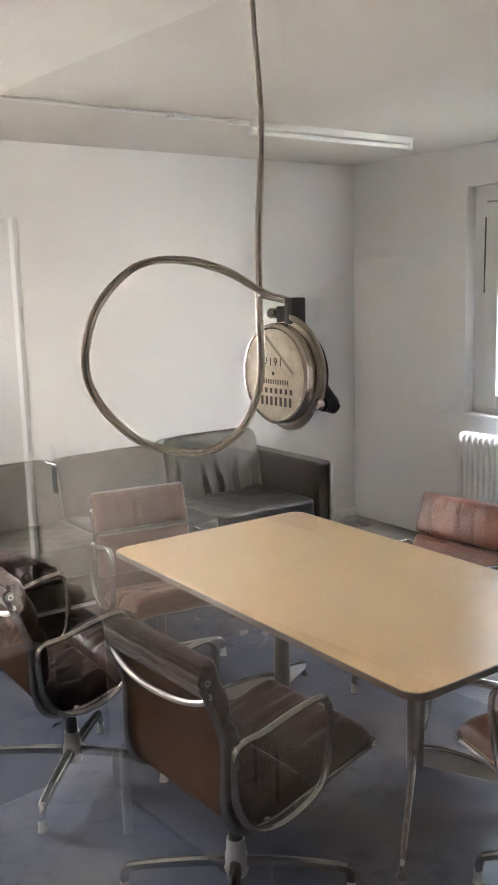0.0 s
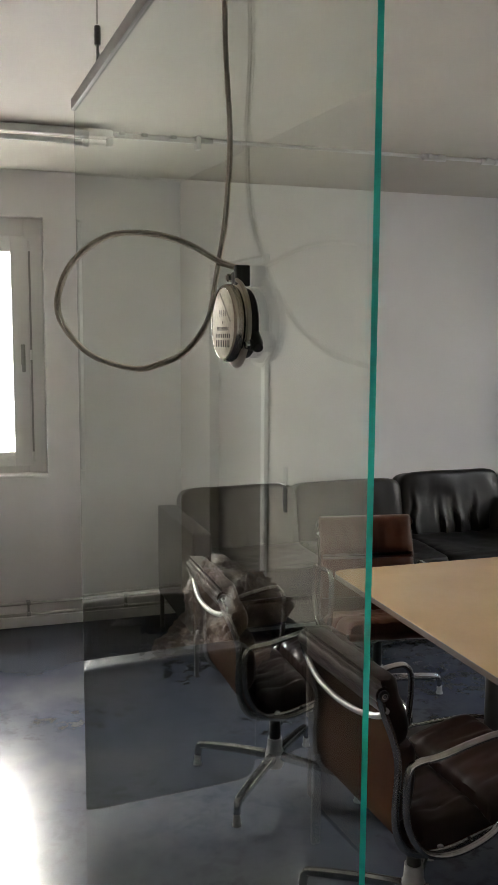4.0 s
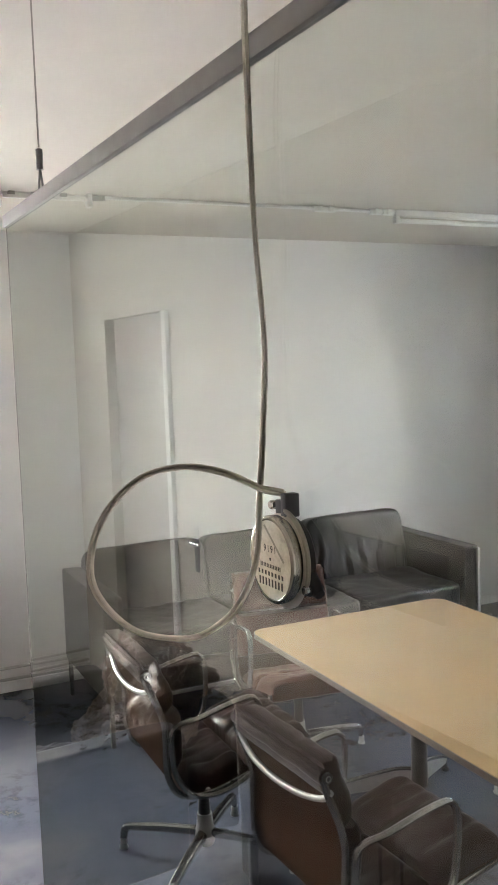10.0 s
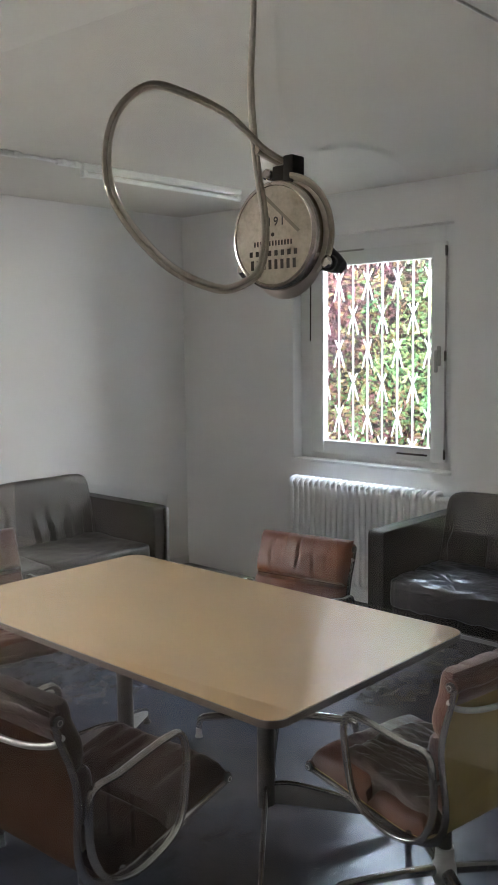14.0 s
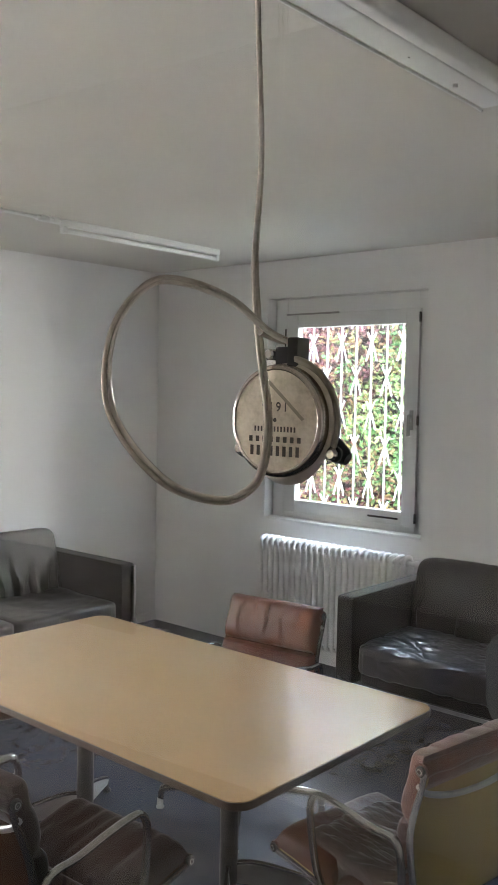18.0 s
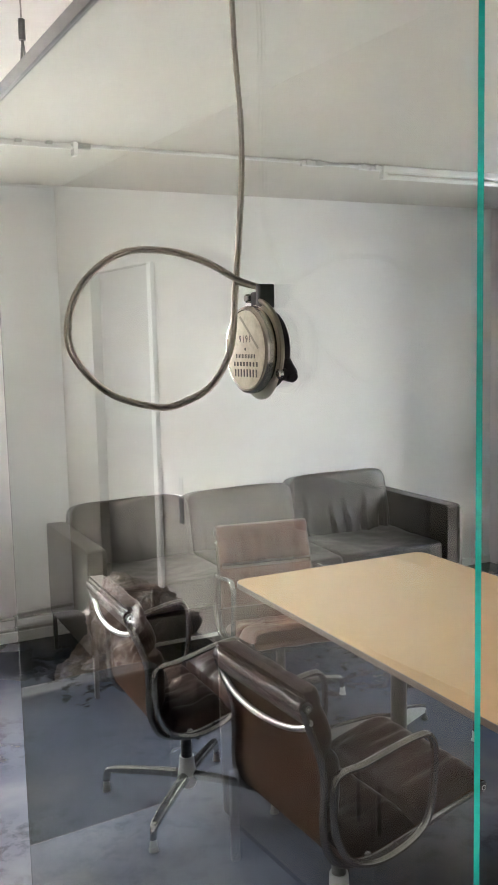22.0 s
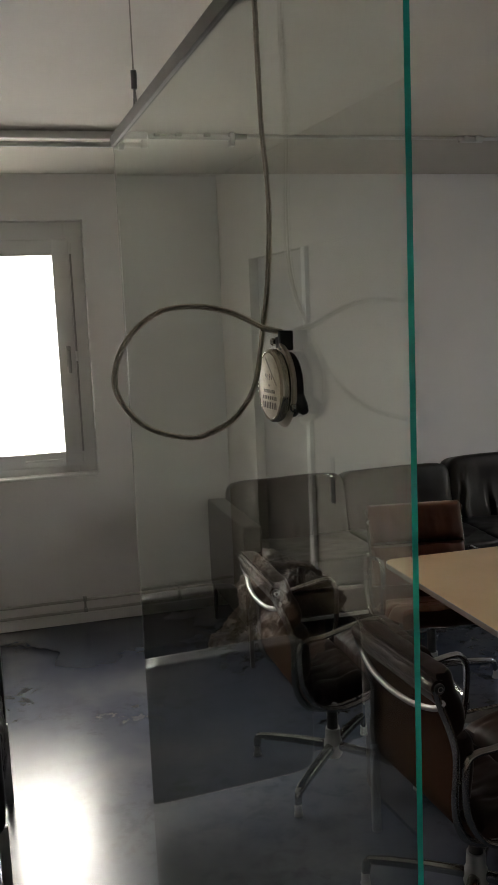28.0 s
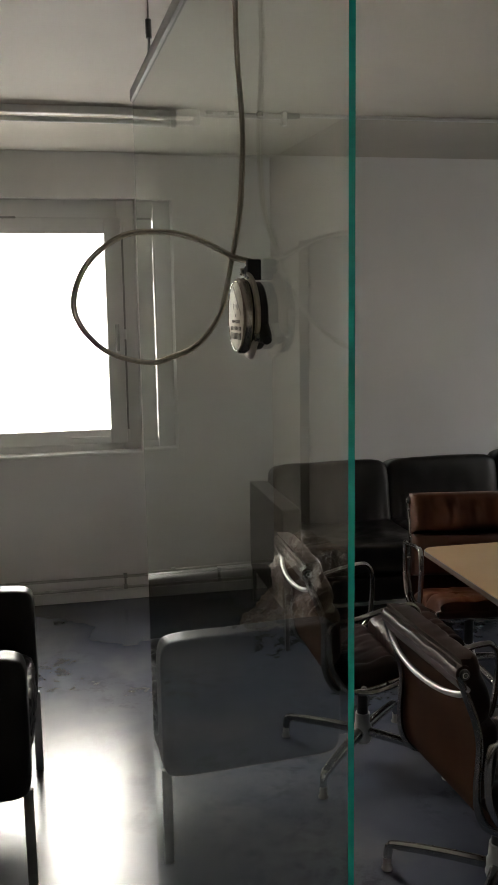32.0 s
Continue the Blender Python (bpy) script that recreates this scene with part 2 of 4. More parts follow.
def clear_glass(name, tint=(0.97, 0.99, 0.98), ior=1.5, rough=0.0):
    m, t, p = node_mat(name)
    g = t.nodes.new("ShaderNodeBsdfGlass")
    g.inputs["Color"].default_value = (*tint, 1)
    g.inputs["IOR"].default_value, g.inputs["Roughness"].default_value = ior, rough
    t.links.new(g.outputs[0], t.nodes["Material Output"].inputs["Surface"])
    return m


pane_glass = clear_glass("pane_glass")
sheet_glass = clear_glass("sheet_glass", (0.965, 0.99, 0.975), 1.56)
clear_pvc = clear_glass("clear_cable_sheath", (0.99, 0.98, 0.94), 1.2, 0.15)


def green_edge():
    """The cut edge of a float glass sheet: the light piped along it is put into a bright green colour."""
    m, t, p = node_mat("green_glass_edge")
    v = coords(t)
    col = ramp(t, noise_node(t, v, 5.0, 3.0), [(0.35, (0.006, 0.24, 0.19)), (0.65, (0.012, 0.42, 0.34))])
    t.links.new(col, p.inputs["Base Color"])
    p.inputs["Roughness"].default_value = 0.12
    p.inputs["Transmission Weight"].default_value = 0.4
    tr = t.nodes.new("ShaderNodeBsdfTranslucent")
    t.links.new(mixed(t, 0.5, col, (0.02, 0.85, 0.68)), tr.inputs["Color"])
    mx = t.nodes.new("ShaderNodeMixShader")
    mx.inputs[0].default_value = 0.32
    t.links.new(p.outputs[0], mx.inputs[1])
    t.links.new(tr.outputs[0], mx.inputs[2])
    t.links.new(mx.outputs[0], t.nodes["Material Output"].inputs["Surface"])
    return m


edge_glass = green_edge()


def leaf_mat():
    m, t, p = node_mat("hedge_leaves")
    g = t.nodes.new("ShaderNodeNewGeometry")
    v = coords(t)
    blotch = noise_node(t, v, 1.1, 2.0)
    add = t.nodes.new("ShaderNodeMath")
    add.operation = "MULTIPLY_ADD"
    t.links.new(g.outputs["Random Per Island"], add.inputs[0])
    add.inputs[1].default_value = 0.34
    sep = t.nodes.new("ShaderNodeSeparateXYZ")
    t.links.new(v, sep.inputs[0])
    drift = t.nodes.new("ShaderNodeMapRange")
    drift.inputs["From Min"].default_value, drift.inputs["From Max"].default_value = 3.7, 5.3
    drift.inputs["To Min"].default_value, drift.inputs["To Max"].default_value = -0.20, 0.38
    t.links.new(sep.outputs["Y"], drift.inputs["Value"])
    both = t.nodes.new("ShaderNodeMath")
    t.links.new(span(t, blotch, -0.3, 0.7), both.inputs[0])
    t.links.new(drift.outputs["Result"], both.inputs[1])
    t.links.new(both.outputs[0], add.inputs[2])
    col = ramp(t, add.outputs[0], [(0.1, (0.42, 0.50, 0.20)), (0.3, (0.11, 0.32, 0.12)), (0.42, (0.40, 0.28, 0.13)), (0.52, (0.20, 0.065, 0.08)), (0.8, (0.11, 0.052, 0.075)), (0.97, (0.52, 0.15, 0.08))])
    t.links.new(col, p.inputs["Base Color"])
    p.inputs["Roughness"].default_value = 0.5
    tr = t.nodes.new("ShaderNodeBsdfTranslucent")
    t.links.new(col, tr.inputs["Color"])
    mx = t.nodes.new("ShaderNodeMixShader")
    mx.inputs[0].default_value = 0.45
    t.links.new(p.outputs[0], mx.inputs[1])
    t.links.new(tr.outputs[0], mx.inputs[2])
    t.links.new(mx.outputs[0], t.nodes["Material Output"].inputs["Surface"])
    return m


leaves = leaf_mat()

# mesh tools
def bm_box(bm, x0, x1, y0, y1, z0, z1, bevel=0.0, seg=2):
    r = bmesh.ops.create_cube(bm, size=1.0)
    vs = r["verts"]
    for v in vs:
        v.co = Vector((x0 + (v.co.x + 0.5) * (x1 - x0), y0 + (v.co.y + 0.5) * (y1 - y0), z0 + (v.co.z + 0.5) * (z1 - z0)))
    if bevel:
        es = list({e for v in vs for e in v.link_edges})
        bmesh.ops.bevel(bm, geom=es, offset=bevel, segments=seg, profile=0.5, affect="EDGES")
    return bm


def box(*a, **k):
    return bm_box(bmesh.new(), *a, **k)


def bm_tube(bm, pts, radii, seg=10, closed=False, flat=1.0, up=None, caps=True):
    """A tube along points; radii a number or a list; flat scales the section across 'up'."""
    pts = [Vector(p) for p in pts]
    n = len(pts)
    if not hasattr(radii, "__len__"):
        radii = [radii] * n
    rings, side = [], None
    for i, p in enumerate(pts):
        a = pts[(i - 1) % n] if closed or i else pts[i]
        b = pts[(i + 1) % n] if closed or i < n - 1 else pts[i]
        d = (b - a).normalized()
        if up is not None:
            side = d.cross(Vector(up)).normalized()
        elif side is None:
            side = d.orthogonal().normalized()
        else:
            side = (side - d * side.dot(d)).normalized()
        top = side.cross(d).normalized()
        ring = []
        for k in range(seg):
            w = 2 * math.pi * k / seg
            ring.append(bm.verts.new(p + radii[i] * (side * math.cos(w) * flat + top * math.sin(w))))
        rings.append(ring)
    m = n if closed else n - 1
    for i in range(m):
        a, b = rings[i], rings[(i + 1) % n]
        for k in range(seg):
            bm.faces.new((a[k], a[(k + 1) % seg], b[(k + 1) % seg], b[k]))
    if caps and not closed:
        bm.faces.new(rings[0][::-1])
        bm.faces.new(rings[-1])
    return bm


def tube(*a, **k):
    return bm_tube(bmesh.new(), *a, **k)


def rod(p0, p1, r, seg=12):
    return tube([p0, p1], r, seg)


def smooth_line(pts, per=6, closed=False):
    """Catmull-Rom points through pts."""
    pts = [Vector(p) for p in pts]
    n, out = len(pts), []
    for i in range(n if closed else n - 1):
        if closed:
            a, b, c, d = pts[(i - 1) % n], pts[i], pts[(i + 1) % n], pts[(i + 2) % n]
        else:
            a, b, c, d = pts[max(i - 1, 0)], pts[i], pts[i + 1], pts[min(i + 2, n - 1)]
        for k in range(per):
            u = k / per
            out.append(0.5 * ((2 * b) + (c - a) * u + (2 * a - 5 * b + 4 * c - d) * u * u + (3 * b - a - 3 * c + d) * u**3))
    if not closed:
        out.append(pts[-1])
    return out


def bm_lathe(bm, prof, seg=32, m=None):
    """Turns a list of (radius, z) about z."""
    m = m or Matrix()
    rings = []
    for r, z in prof:
        if r < 1e-6:
            rings.append([bm.verts.new(m @ Vector((0, 0, z)))])
        else:
            rings.append([bm.verts.new(m @ Vector((r * math.cos(2 * math.pi * k / seg), r * math.sin(2 * math.pi * k / seg), z))) for k in range(seg)])
    for a, b in zip(rings, rings[1:]):
        for k in range(seg):
            j = (k + 1) % seg
            if len(a) == 1 and len(b) == 1:
                continue
            if len(a) == 1:
                bm.faces.new((a[0], b[j], b[k]))
            elif len(b) == 1:
                bm.faces.new((a[k], a[j], b[0]))
            else:
                bm.faces.new((a[k], a[j], b[j], b[k]))
    return bm


def lathe(prof, seg=32, m=None):
    return bm_lathe(bmesh.new(), prof, seg, m)


def cushion(hx, hy, hz, power=5.0, n=18, amp=0.006, scale=5.0, seed=0, sag=0.0, fold=0.0, m=None, fine=1.0):
    """A rounded leather cushion with uneven wrinkles and folds."""
    bm = bmesh.new()
    seen = {}

    def vert(p):
        key = tuple(round(c, 5) for c in p)
        if key not in seen:
            s = sum(abs(c) ** power for c in p) ** (-1 / power)
            q = Vector((p[0] * s * hx, p[1] * s * hy, p[2] * s * hz))
            d = noise.noise(Vector((q.x * scale + seed * 3.1, q.y * scale, q.z * scale))) * amp
            d += noise.noise(Vector((q.x * scale * 3 + seed, q.y * scale * 3.2 + 7, q.z * scale * 2))) * amp * 0.5
            if fold and fine > 3:
                # crumpled all over
                w = q * 9.0 + Vector((seed, 0, 0)) + 0.8 * Vector((noise.noise(q * 6), noise.noise(q * 6 + Vector((5, 5, 5))), 0))
                d += fold * (noise.noise(w) + abs(noise.noise(w * 2.2)) + 0.6 * abs(noise.noise(w * 4.3)) - 0.5)
            elif fold and hz > hy:
                # pulled upright creases, deepest low down
                for k in range(5):
                    r = noise.noise(Vector((seed * 1.7, k * 2.31, 0.5)))
                    x = hx * (-0.7 + 0.36 * k + 0.3 * r) + 0.03 * noise.noise(Vector((q.z * 7, k * 5.0, seed)))
                    e = math.exp(-(((q.z + hz * (0.45 + 0.5 * r)) / (0.45 * hz)) ** 2))
                    d -= fold * e * (math.exp(-(((q.x - x) / 0.014) ** 2)) - 0.7 * math.exp(-(((q.x - x - 0.03) / 0.018) ** 2)))
            elif fold:
                # soft rumples running slantwise
                o = 0.10 * noise.noise(Vector((q.x * 3, q.y * 3, seed)))
                u, w = q.x * 0.8 + q.y * 0.6 + o, q.y * 0.8 - q.x * 0.6 + o
                d += 0.5 * fold * noise.noise(Vector((u * 3.0 * fine, w * 8.0 * fine, seed)))
                d -= 0.45 * fold * max(0.0, 1 - 3.2 * abs(noise.noise(Vector((u * 2.6 * fine + 7, w * 8.5 * fine, seed))))) ** 1.5
                d -= 0.25 * fold * max(0.0, 1 - 3.2 * abs(noise.noise(Vector((u * 6 * fine + 2, w * 13 * fine, seed + 4))))) ** 1.5
            nrm = Vector((q.x / hx**2, q.y / hy**2, q.z / hz**2)).normalized()
            q += nrm * d
            if sag and q.z > 0:
                q.z -= sag * (1 - (q.x / hx) ** 2) * (1 - (q.y / hy) ** 2)
            seen[key] = bm.verts.new((m or Matrix()) @ q)
        return seen[key]

    for axis in range(3):
        for sgn in (-1, 1):
            for i in range(n):
                for j in range(n):
                    quad = []
                    for a, b in ((i, j), (i + 1, j), (i + 1, j + 1), (i, j + 1)):
                        p = [0.0, 0.0, 0.0]
                        p[axis] = float(sgn)
                        p[(axis + 1) % 3] = math.sin((2 * a / n - 1) * math.pi / 2 * 0.98) / math.sin(math.pi / 2 * 0.98)
                        p[(axis + 2) % 3] = math.sin((2 * b / n - 1) * math.pi / 2 * 0.98) / math.sin(math.pi / 2 * 0.98)
                        quad.append(vert(p))
                    bm.faces.new(quad if sgn > 0 else quad[::-1])
    return bm


def sheet_box(outline, thick, m=None, bevel=0.0):
    """An outline in x, y raised by thick along z."""
    bm = bmesh.new()
    a = [bm.verts.new((m or Matrix()) @ Vector((x, y, 0))) for x, y in outline]
    b = [bm.verts.new((m or Matrix()) @ Vector((x, y, thick))) for x, y in outline]
    k = len(a)
    bm.faces.new(a[::-1])
    bm.faces.new(b)
    for i in range(k):
        bm.faces.new((a[i], a[(i + 1) % k], b[(i + 1) % k], b[i]))
    return bm


def finish(name, bm, material, angle=38):
    bmesh.ops.recalc_face_normals(bm, faces=bm.faces)
    me = bpy.data.meshes.new(name)
    bm.to_mesh(me)
    bm.free()
    for mm in material if isinstance(material, (list, tuple)) else [material]:
        me.materials.append(mm)
    me.polygons.foreach_set("use_smooth", [True] * len(me.polygons))
    me.set_sharp_from_angle(angle=radians(angle))
    return me


def part(name, bm, material, parent, label=""):
    ob = new(name, finish(name, bm, material))
    ob.parent = parent
    return tagged(ob, label)


def thing(name, m, label, category, group="", kind=""):
    ob = new(name)
    ob.empty_display_size = 0.1
    ob.matrix_world = m
    return tagged(ob, label, category, group, kind)


def solid(name, bm, material, label, category="", kind="", group=""):
    return tagged(new(name, finish(name, bm, material)), label, category, group, kind)

# ---- room shell ----
XW, XE, YS, YN, ZC = -1.87, 4.03, -2.3, 5.315, 2.66
TH = 0.32
# window openings: from, to along the wall, sill and head
AU0, AU1, BV0, BV1, WZ0, WZ1 = -1.26, -0.03, 2.995, 4.225, 0.90, 2.405


def wall_with_hole(name, m, length, height, thick, holes, label):
    """A wall in x (along), y (depth), z with rectangular openings (x0, x1, z0, z1)."""
    bm = bmesh.new()
    xs = sorted({0.0, length, *[h[0] for h in holes], *[h[1] for h in holes]})
    zs = sorted({0.0, height, *[h[2] for h in holes], *[h[3] for h in holes]})
    for x0, x1 in zip(xs, xs[1:]):
        for z0, z1 in zip(zs, zs[1:]):
            if not any(h[0] <= x0 < h[1] and h[2] <= z0 < h[3] for h in holes):
                bm_box(bm, x0, x1, 0, thick, z0, z1)
    bmesh.ops.remove_doubles(bm, verts=bm.verts, dist=1e-5)
    inner = []
    seen = {}
    for f in bm.faces:
        key = tuple(round(c, 4) for c in f.calc_center_median())
        seen.setdefault(key, []).append(f)
    for fs in seen.values():
        if len(fs) > 1:
            inner += fs
    bmesh.ops.delete(bm, geom=inner, context="FACES")
    bm.transform(m)
    return solid(name, bm, {"wall_west": beige_wall, "wall_southwest": beige_wall}.get(name, wall_paint), label, kind="structure")


wall_with_hole("wall_north", Matrix.Translation((XW - TH, YN, 0)), XE - XW + 2 * TH, ZC, TH,
               [(AU0 - XW + TH, AU1 - XW + TH, WZ0, WZ1)], "white painted wall with a window and low pipes")
wall_with_hole("wall_east", Matrix.Translation((XE, YN, 0)) @ pose(0, 0, 0, 0, 0, -90), YN - YS, ZC, TH,
               [(YN - BV1, YN - BV0, WZ0, WZ1)], "white painted wall with a barred window")
YM = 2.82
wall_with_hole("wall_west", Matrix.Translation((XW, YM, 0)) @ pose(0, 0, 0, 0, 0, 90), YN - YM, ZC, TH,
               [(4.025 - YM, 4.80 - YM, 0, 2.13), (3.06 - YM, 3.975 - YM, 0, 2.13)], "beige painted wall with a door")
wall_with_hole("wall_southwest", Matrix.Translation((XW, YS, 0)) @ pose(0, 0, 0, 0, 0, 90), YM - YS, ZC, TH, [], "plain beige painted wall behind a low cabinet")
wall_with_hole("wall_south", Matrix.Translation((XE + TH, YS, 0)) @ pose(0, 0, 0, 0, 0, 180), XE - XW + 2 * TH, ZC, TH, [], "plain white painted wall")
solid("floor", box(XW - TH, XE + TH, YS - TH, YN + TH, -0.12, 0.0), floor_mat, "sealed grey concrete floor with dark stains", kind="structure")
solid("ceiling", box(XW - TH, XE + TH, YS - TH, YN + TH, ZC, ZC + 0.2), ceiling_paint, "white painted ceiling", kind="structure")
solid("ground", box(-40, 40, -40, 60, -0.5, -0.3), plain("garden_soil", (0.09, 0.08, 0.05), 0.9), "garden ground outside the windows", kind="structure")


def window(name, m, label, iron):
    """A casement seen from inside: u to the right, d outward, z up; the pane 0.86 wide."""
    w = thing(name, m, label, "window", kind="structure")
    U, Z0, Z1 = 1.23, WZ0, WZ1

    def ring(u0, u1, z0, z1, bw, bb, bt, d0, d1, bev):
        bm = bmesh.new()
        bm_box(bm, u0, u0 + bw, d0, d1, z0, z1, bev)
        bm_box(bm, u1 - bw, u1, d0, d1, z0, z1, bev)
        bm_box(bm, u0 + bw - 0.001, u1 - bw + 0.001, d0 + 0.001, d1 - 0.001, z0, z0 + bb, bev)
        bm_box(bm, u0 + bw - 0.001, u1 - bw + 0.001, d0 + 0.001, d1 - 0.001, z1 - bt, z1, bev)
        return bm

    part("window_frame", ring(0, U, Z0, Z1, 0.105, 0.075, 0.115, 0.085, 0.16, 0.006), frame_paint, w)
    sash = part("sash", ring(0.115, U - 0.085, Z0 + 0.065, Z1 - 0.105, 0.098, 0.085, 0.09, 0.062, 0.12, 0.006), frame_paint, w)
    part("pane", box(0.205, U - 0.175, 0.092, 0.098, Z0 + 0.14, Z1 - 0.185), pane_glass, w).visible_shadow = False
    part("window_sill", box(0.003, U - 0.003, -0.012, 0.083, Z0 + 0.002, Z0 + 0.022, 0.004), frame_paint, w)
    hb = bmesh.new()
    bm_box(hb, U - 0.137, U - 0.112, 0.050, 0.061, 1.56, 1.68, 0.004)
    bm_box(hb, U - 0.133, U - 0.116, 0.030, 0.050, 1.63, 1.65, 0.003)
    bm_box(hb, U - 0.135, U - 0.114, 0.016, 0.032, 1.52, 1.655, 0.006)
    part("handle", hb, satin_aluminium, w, "small metal window handle")
    part("espagnolette_rod", rod((U - 0.078, 0.055, Z0 + 0.10), (U - 0.078, 0.055, Z1 - 0.14), 0.006), satin_aluminium, w)
    for z in (Z0 + 0.12, 1.62, Z1 - 0.16):
        part("hinge", rod((U - 0.078, 0.052, z - 0.03), (U - 0.078, 0.052, z + 0.03), 0.008), iron, w)
    part("stay_bar", box(U - 0.42, U - 0.20, 0.048, 0.060, Z0 + 0.10, Z0 + 0.112, 0.003), iron, w, "metal stay on the lower sash rail")
    part("cord", rod((0.108, 0.056, 1.72), (0.112, 0.056, Z1 - 0.2), 0.005), iron, w, "blind cord beside the sash")
    part("blind_rail", box(0.12, 0.55, 0.05, 0.062, Z1 - 0.112, Z1 - 0.1, 0.003), satin_aluminium, w)
    return w


MA = Matrix.Translation((AU0, YN, 0))
MB = Matrix(((0, 1, 0, XE), (-1, 0, 0, BV1), (0, 0, 1, 0), (0, 0, 0, 1)))
# window_1's fittings take the white frame paint, imitating the glare that washes them out
window("window_1", MA, "white casement window full of bright daylight", frame_paint)
window("window_2", MB, "white casement window looking onto a hedge", black_metal)

# door and dark doorway in the west wall
def west_door():
    d = thing("door_1", pose(XW, 3.505, 0), "closed beige door with a dark handle plate", "door", kind="structure")
    part("door_leaf", box(-0.045, -0.0015, -0.4445, 0.4685, 0.003, 2.1295), beige_wall, d)
    part("door_jamb", box(-0.10, 0.02, 0.4715, 0.5185, 0, 2.128, 0.004), frame_paint, d, "white door post")
    hp = part("handle_plate", box(-0.004, 0.004, 0.245, 0.287, 0.91, 1.13, 0.003), black_metal, d, "dark metal handle plate")
    hb = tube(smooth_line([(0.0, 0.266, 1.06), (0.035, 0.266, 1.06), (0.045, 0.255, 1.06), (0.045, 0.15, 1.058)], 5), 0.009, 10)
    part("lever", hb, chrome, hp)
    part("key_cylinder", rod((0.0, 0.266, 0.955), (0.014, 0.266, 0.955), 0.010), chrome, hp)


west_door()


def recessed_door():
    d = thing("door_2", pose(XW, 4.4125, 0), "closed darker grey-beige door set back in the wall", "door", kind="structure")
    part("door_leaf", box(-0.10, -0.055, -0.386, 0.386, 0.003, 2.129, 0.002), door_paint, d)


recessed_door()

# radiator, pipes, lamps
def radiator():
    y0, y1, zt, n = 2.985, 4.125, 0.825, 25
    r = thing("radiator", pose(3.90, (y0 + y1) / 2, 0), "white ribbed column radiator below the window", "radiator")
    pitch = (y1 - y0) / n
    col = None
    for k in range(n):
        y = y0 + pitch * (k + 0.5) - (y0 + y1) / 2
        if col is None:
            bm = bmesh.new()
            for x in (-0.045, 0.045):
                bm_tube(bm, [(x, 0, 0.19), (x, 0, 0.76)], 0.0125, 12, flat=1.45, up=(1, 0, 0))
            loop = smooth_line([(-0.045, 0, 0.76), (-0.041, 0, 0.797), (-0.02, 0, 0.812), (0.02, 0, 0.812), (0.041, 0, 0.797), (0.045, 0, 0.76)], 4)
            bm_tube(bm, loop, 0.0138, 10)
            loop = smooth_line([(-0.045, 0, 0.2), (-0.035, 0, 0.165), (0, 0, 0.15), (0.035, 0, 0.165), (0.045, 0, 0.2)], 4)
            bm_tube(bm, loop, 0.0138, 10)
            col = finish("column", bm, enamel)
        ob = new("column", col)
        ob.parent = r
        ob.location = (0, y, 0)
    for z in (0.19, 0.78):
        part("header", rod((0, y0 - 3.555, z), (0, y1 - 3.555, z), 0.018), enamel, r)
    vb = bmesh.new()
    bm_tube(vb, [(0, y0 - 3.555, 0.78), (0, y0 - 3.60, 0.78)], 0.014, 12)
    bm_tube(vb, [(0, y0 - 3.59, 0.78), (0, y0 - 3.64, 0.78)], 0.022, 14)
    part("valve", vb, enamel, r)
    part("feed_pipe", rod((0.0, y1 - 3.555, 0.19), (0.0, y1 - 3.50, 0.19), 0.01), enamel, r)
    for y in (-0.4, 0.4):
        part("foot", box(-0.03, 0.03, y - 0.012, y + 0.012, 0.0, 0.16, 0.004), enamel, r)


radiator()


def wall_pipes():
    p = thing("heating_pipes", pose(0, YN - 0.03, 0), "two thin white heating pipes along the wall base", "pipe")
    for z in (0.152, 0.085):
        part("pipe", rod((XW + 0.02, 0, z), (2.85, 0, z), 0.009, 10), pipe_grey, p)
    for x in (-1.2, -0.165, 0.42, 1.1, 2.1):
        c = bmesh.new()
        bm_box(c, x - 0.012, x + 0.012, -0.012, 0.03, 0.143, 0.165, 0.003)
        bm_box(c, x - 0.012, x + 0.012, -0.012, 0.03, 0.075, 0.097, 0.003)
        bm_box(c, x - 0.006, x + 0.006, 0.01, 0.03, 0.097, 0.143)
        part("pipe_clip", c, satin_aluminium, p)


wall_pipes()
solid("baseboard", box(XW + 0.002, XE - 0.002, YN - 0.012, YN - 0.0005, 0.001, 0.062, 0.003), frame_paint, "low white painted skirting", kind="structure")


def batten(name, x0, x1, y, label, width=0.042):
    """A tube lamp on the ceiling, unlit."""
    b = thing(name, pose((x0 + x1) / 2, y, ZC), label, "lamp", "ceiling tube lamps")
    h = (x1 - x0) / 2
    part("housing", box(-h, h, -width / 2, width / 2, -0.036, -0.001, 0.006), tube_white, b)
    part("tube", rod((-h + 0.03, 0, -0.058), (h - 0.03, 0, -0.058), 0.013, 14), tube_white, b, "unlit white fluorescent tube")
    for s in (-1, 1):
        part("lamp_holder", box(s * (h - 0.015) - 0.014, s * (h - 0.015) + 0.014, -0.018, 0.018, -0.074, -0.036, 0.004), tube_white, b)
    return b


def conduit(name, x0, x1, y, joints, label):
    c = thing(name, pose(0, y, ZC), label, "conduit")
    part("tube", rod((x0, 0, -0.014), (x1, 0, -0.014), 0.009, 10), tube_white, c)
    for x in joints:
        jb = bmesh.new()
        bm_tube(jb, [(x - 0.035, 0, -0.016), (x + 0.035, 0, -0.016)], 0.016, 12)
        bm_box(jb, x - 0.012, x + 0.012, -0.02, 0.02, -0.03, -0.001, 0.003)
        part("joint", jb, tube_white, c)
    return c


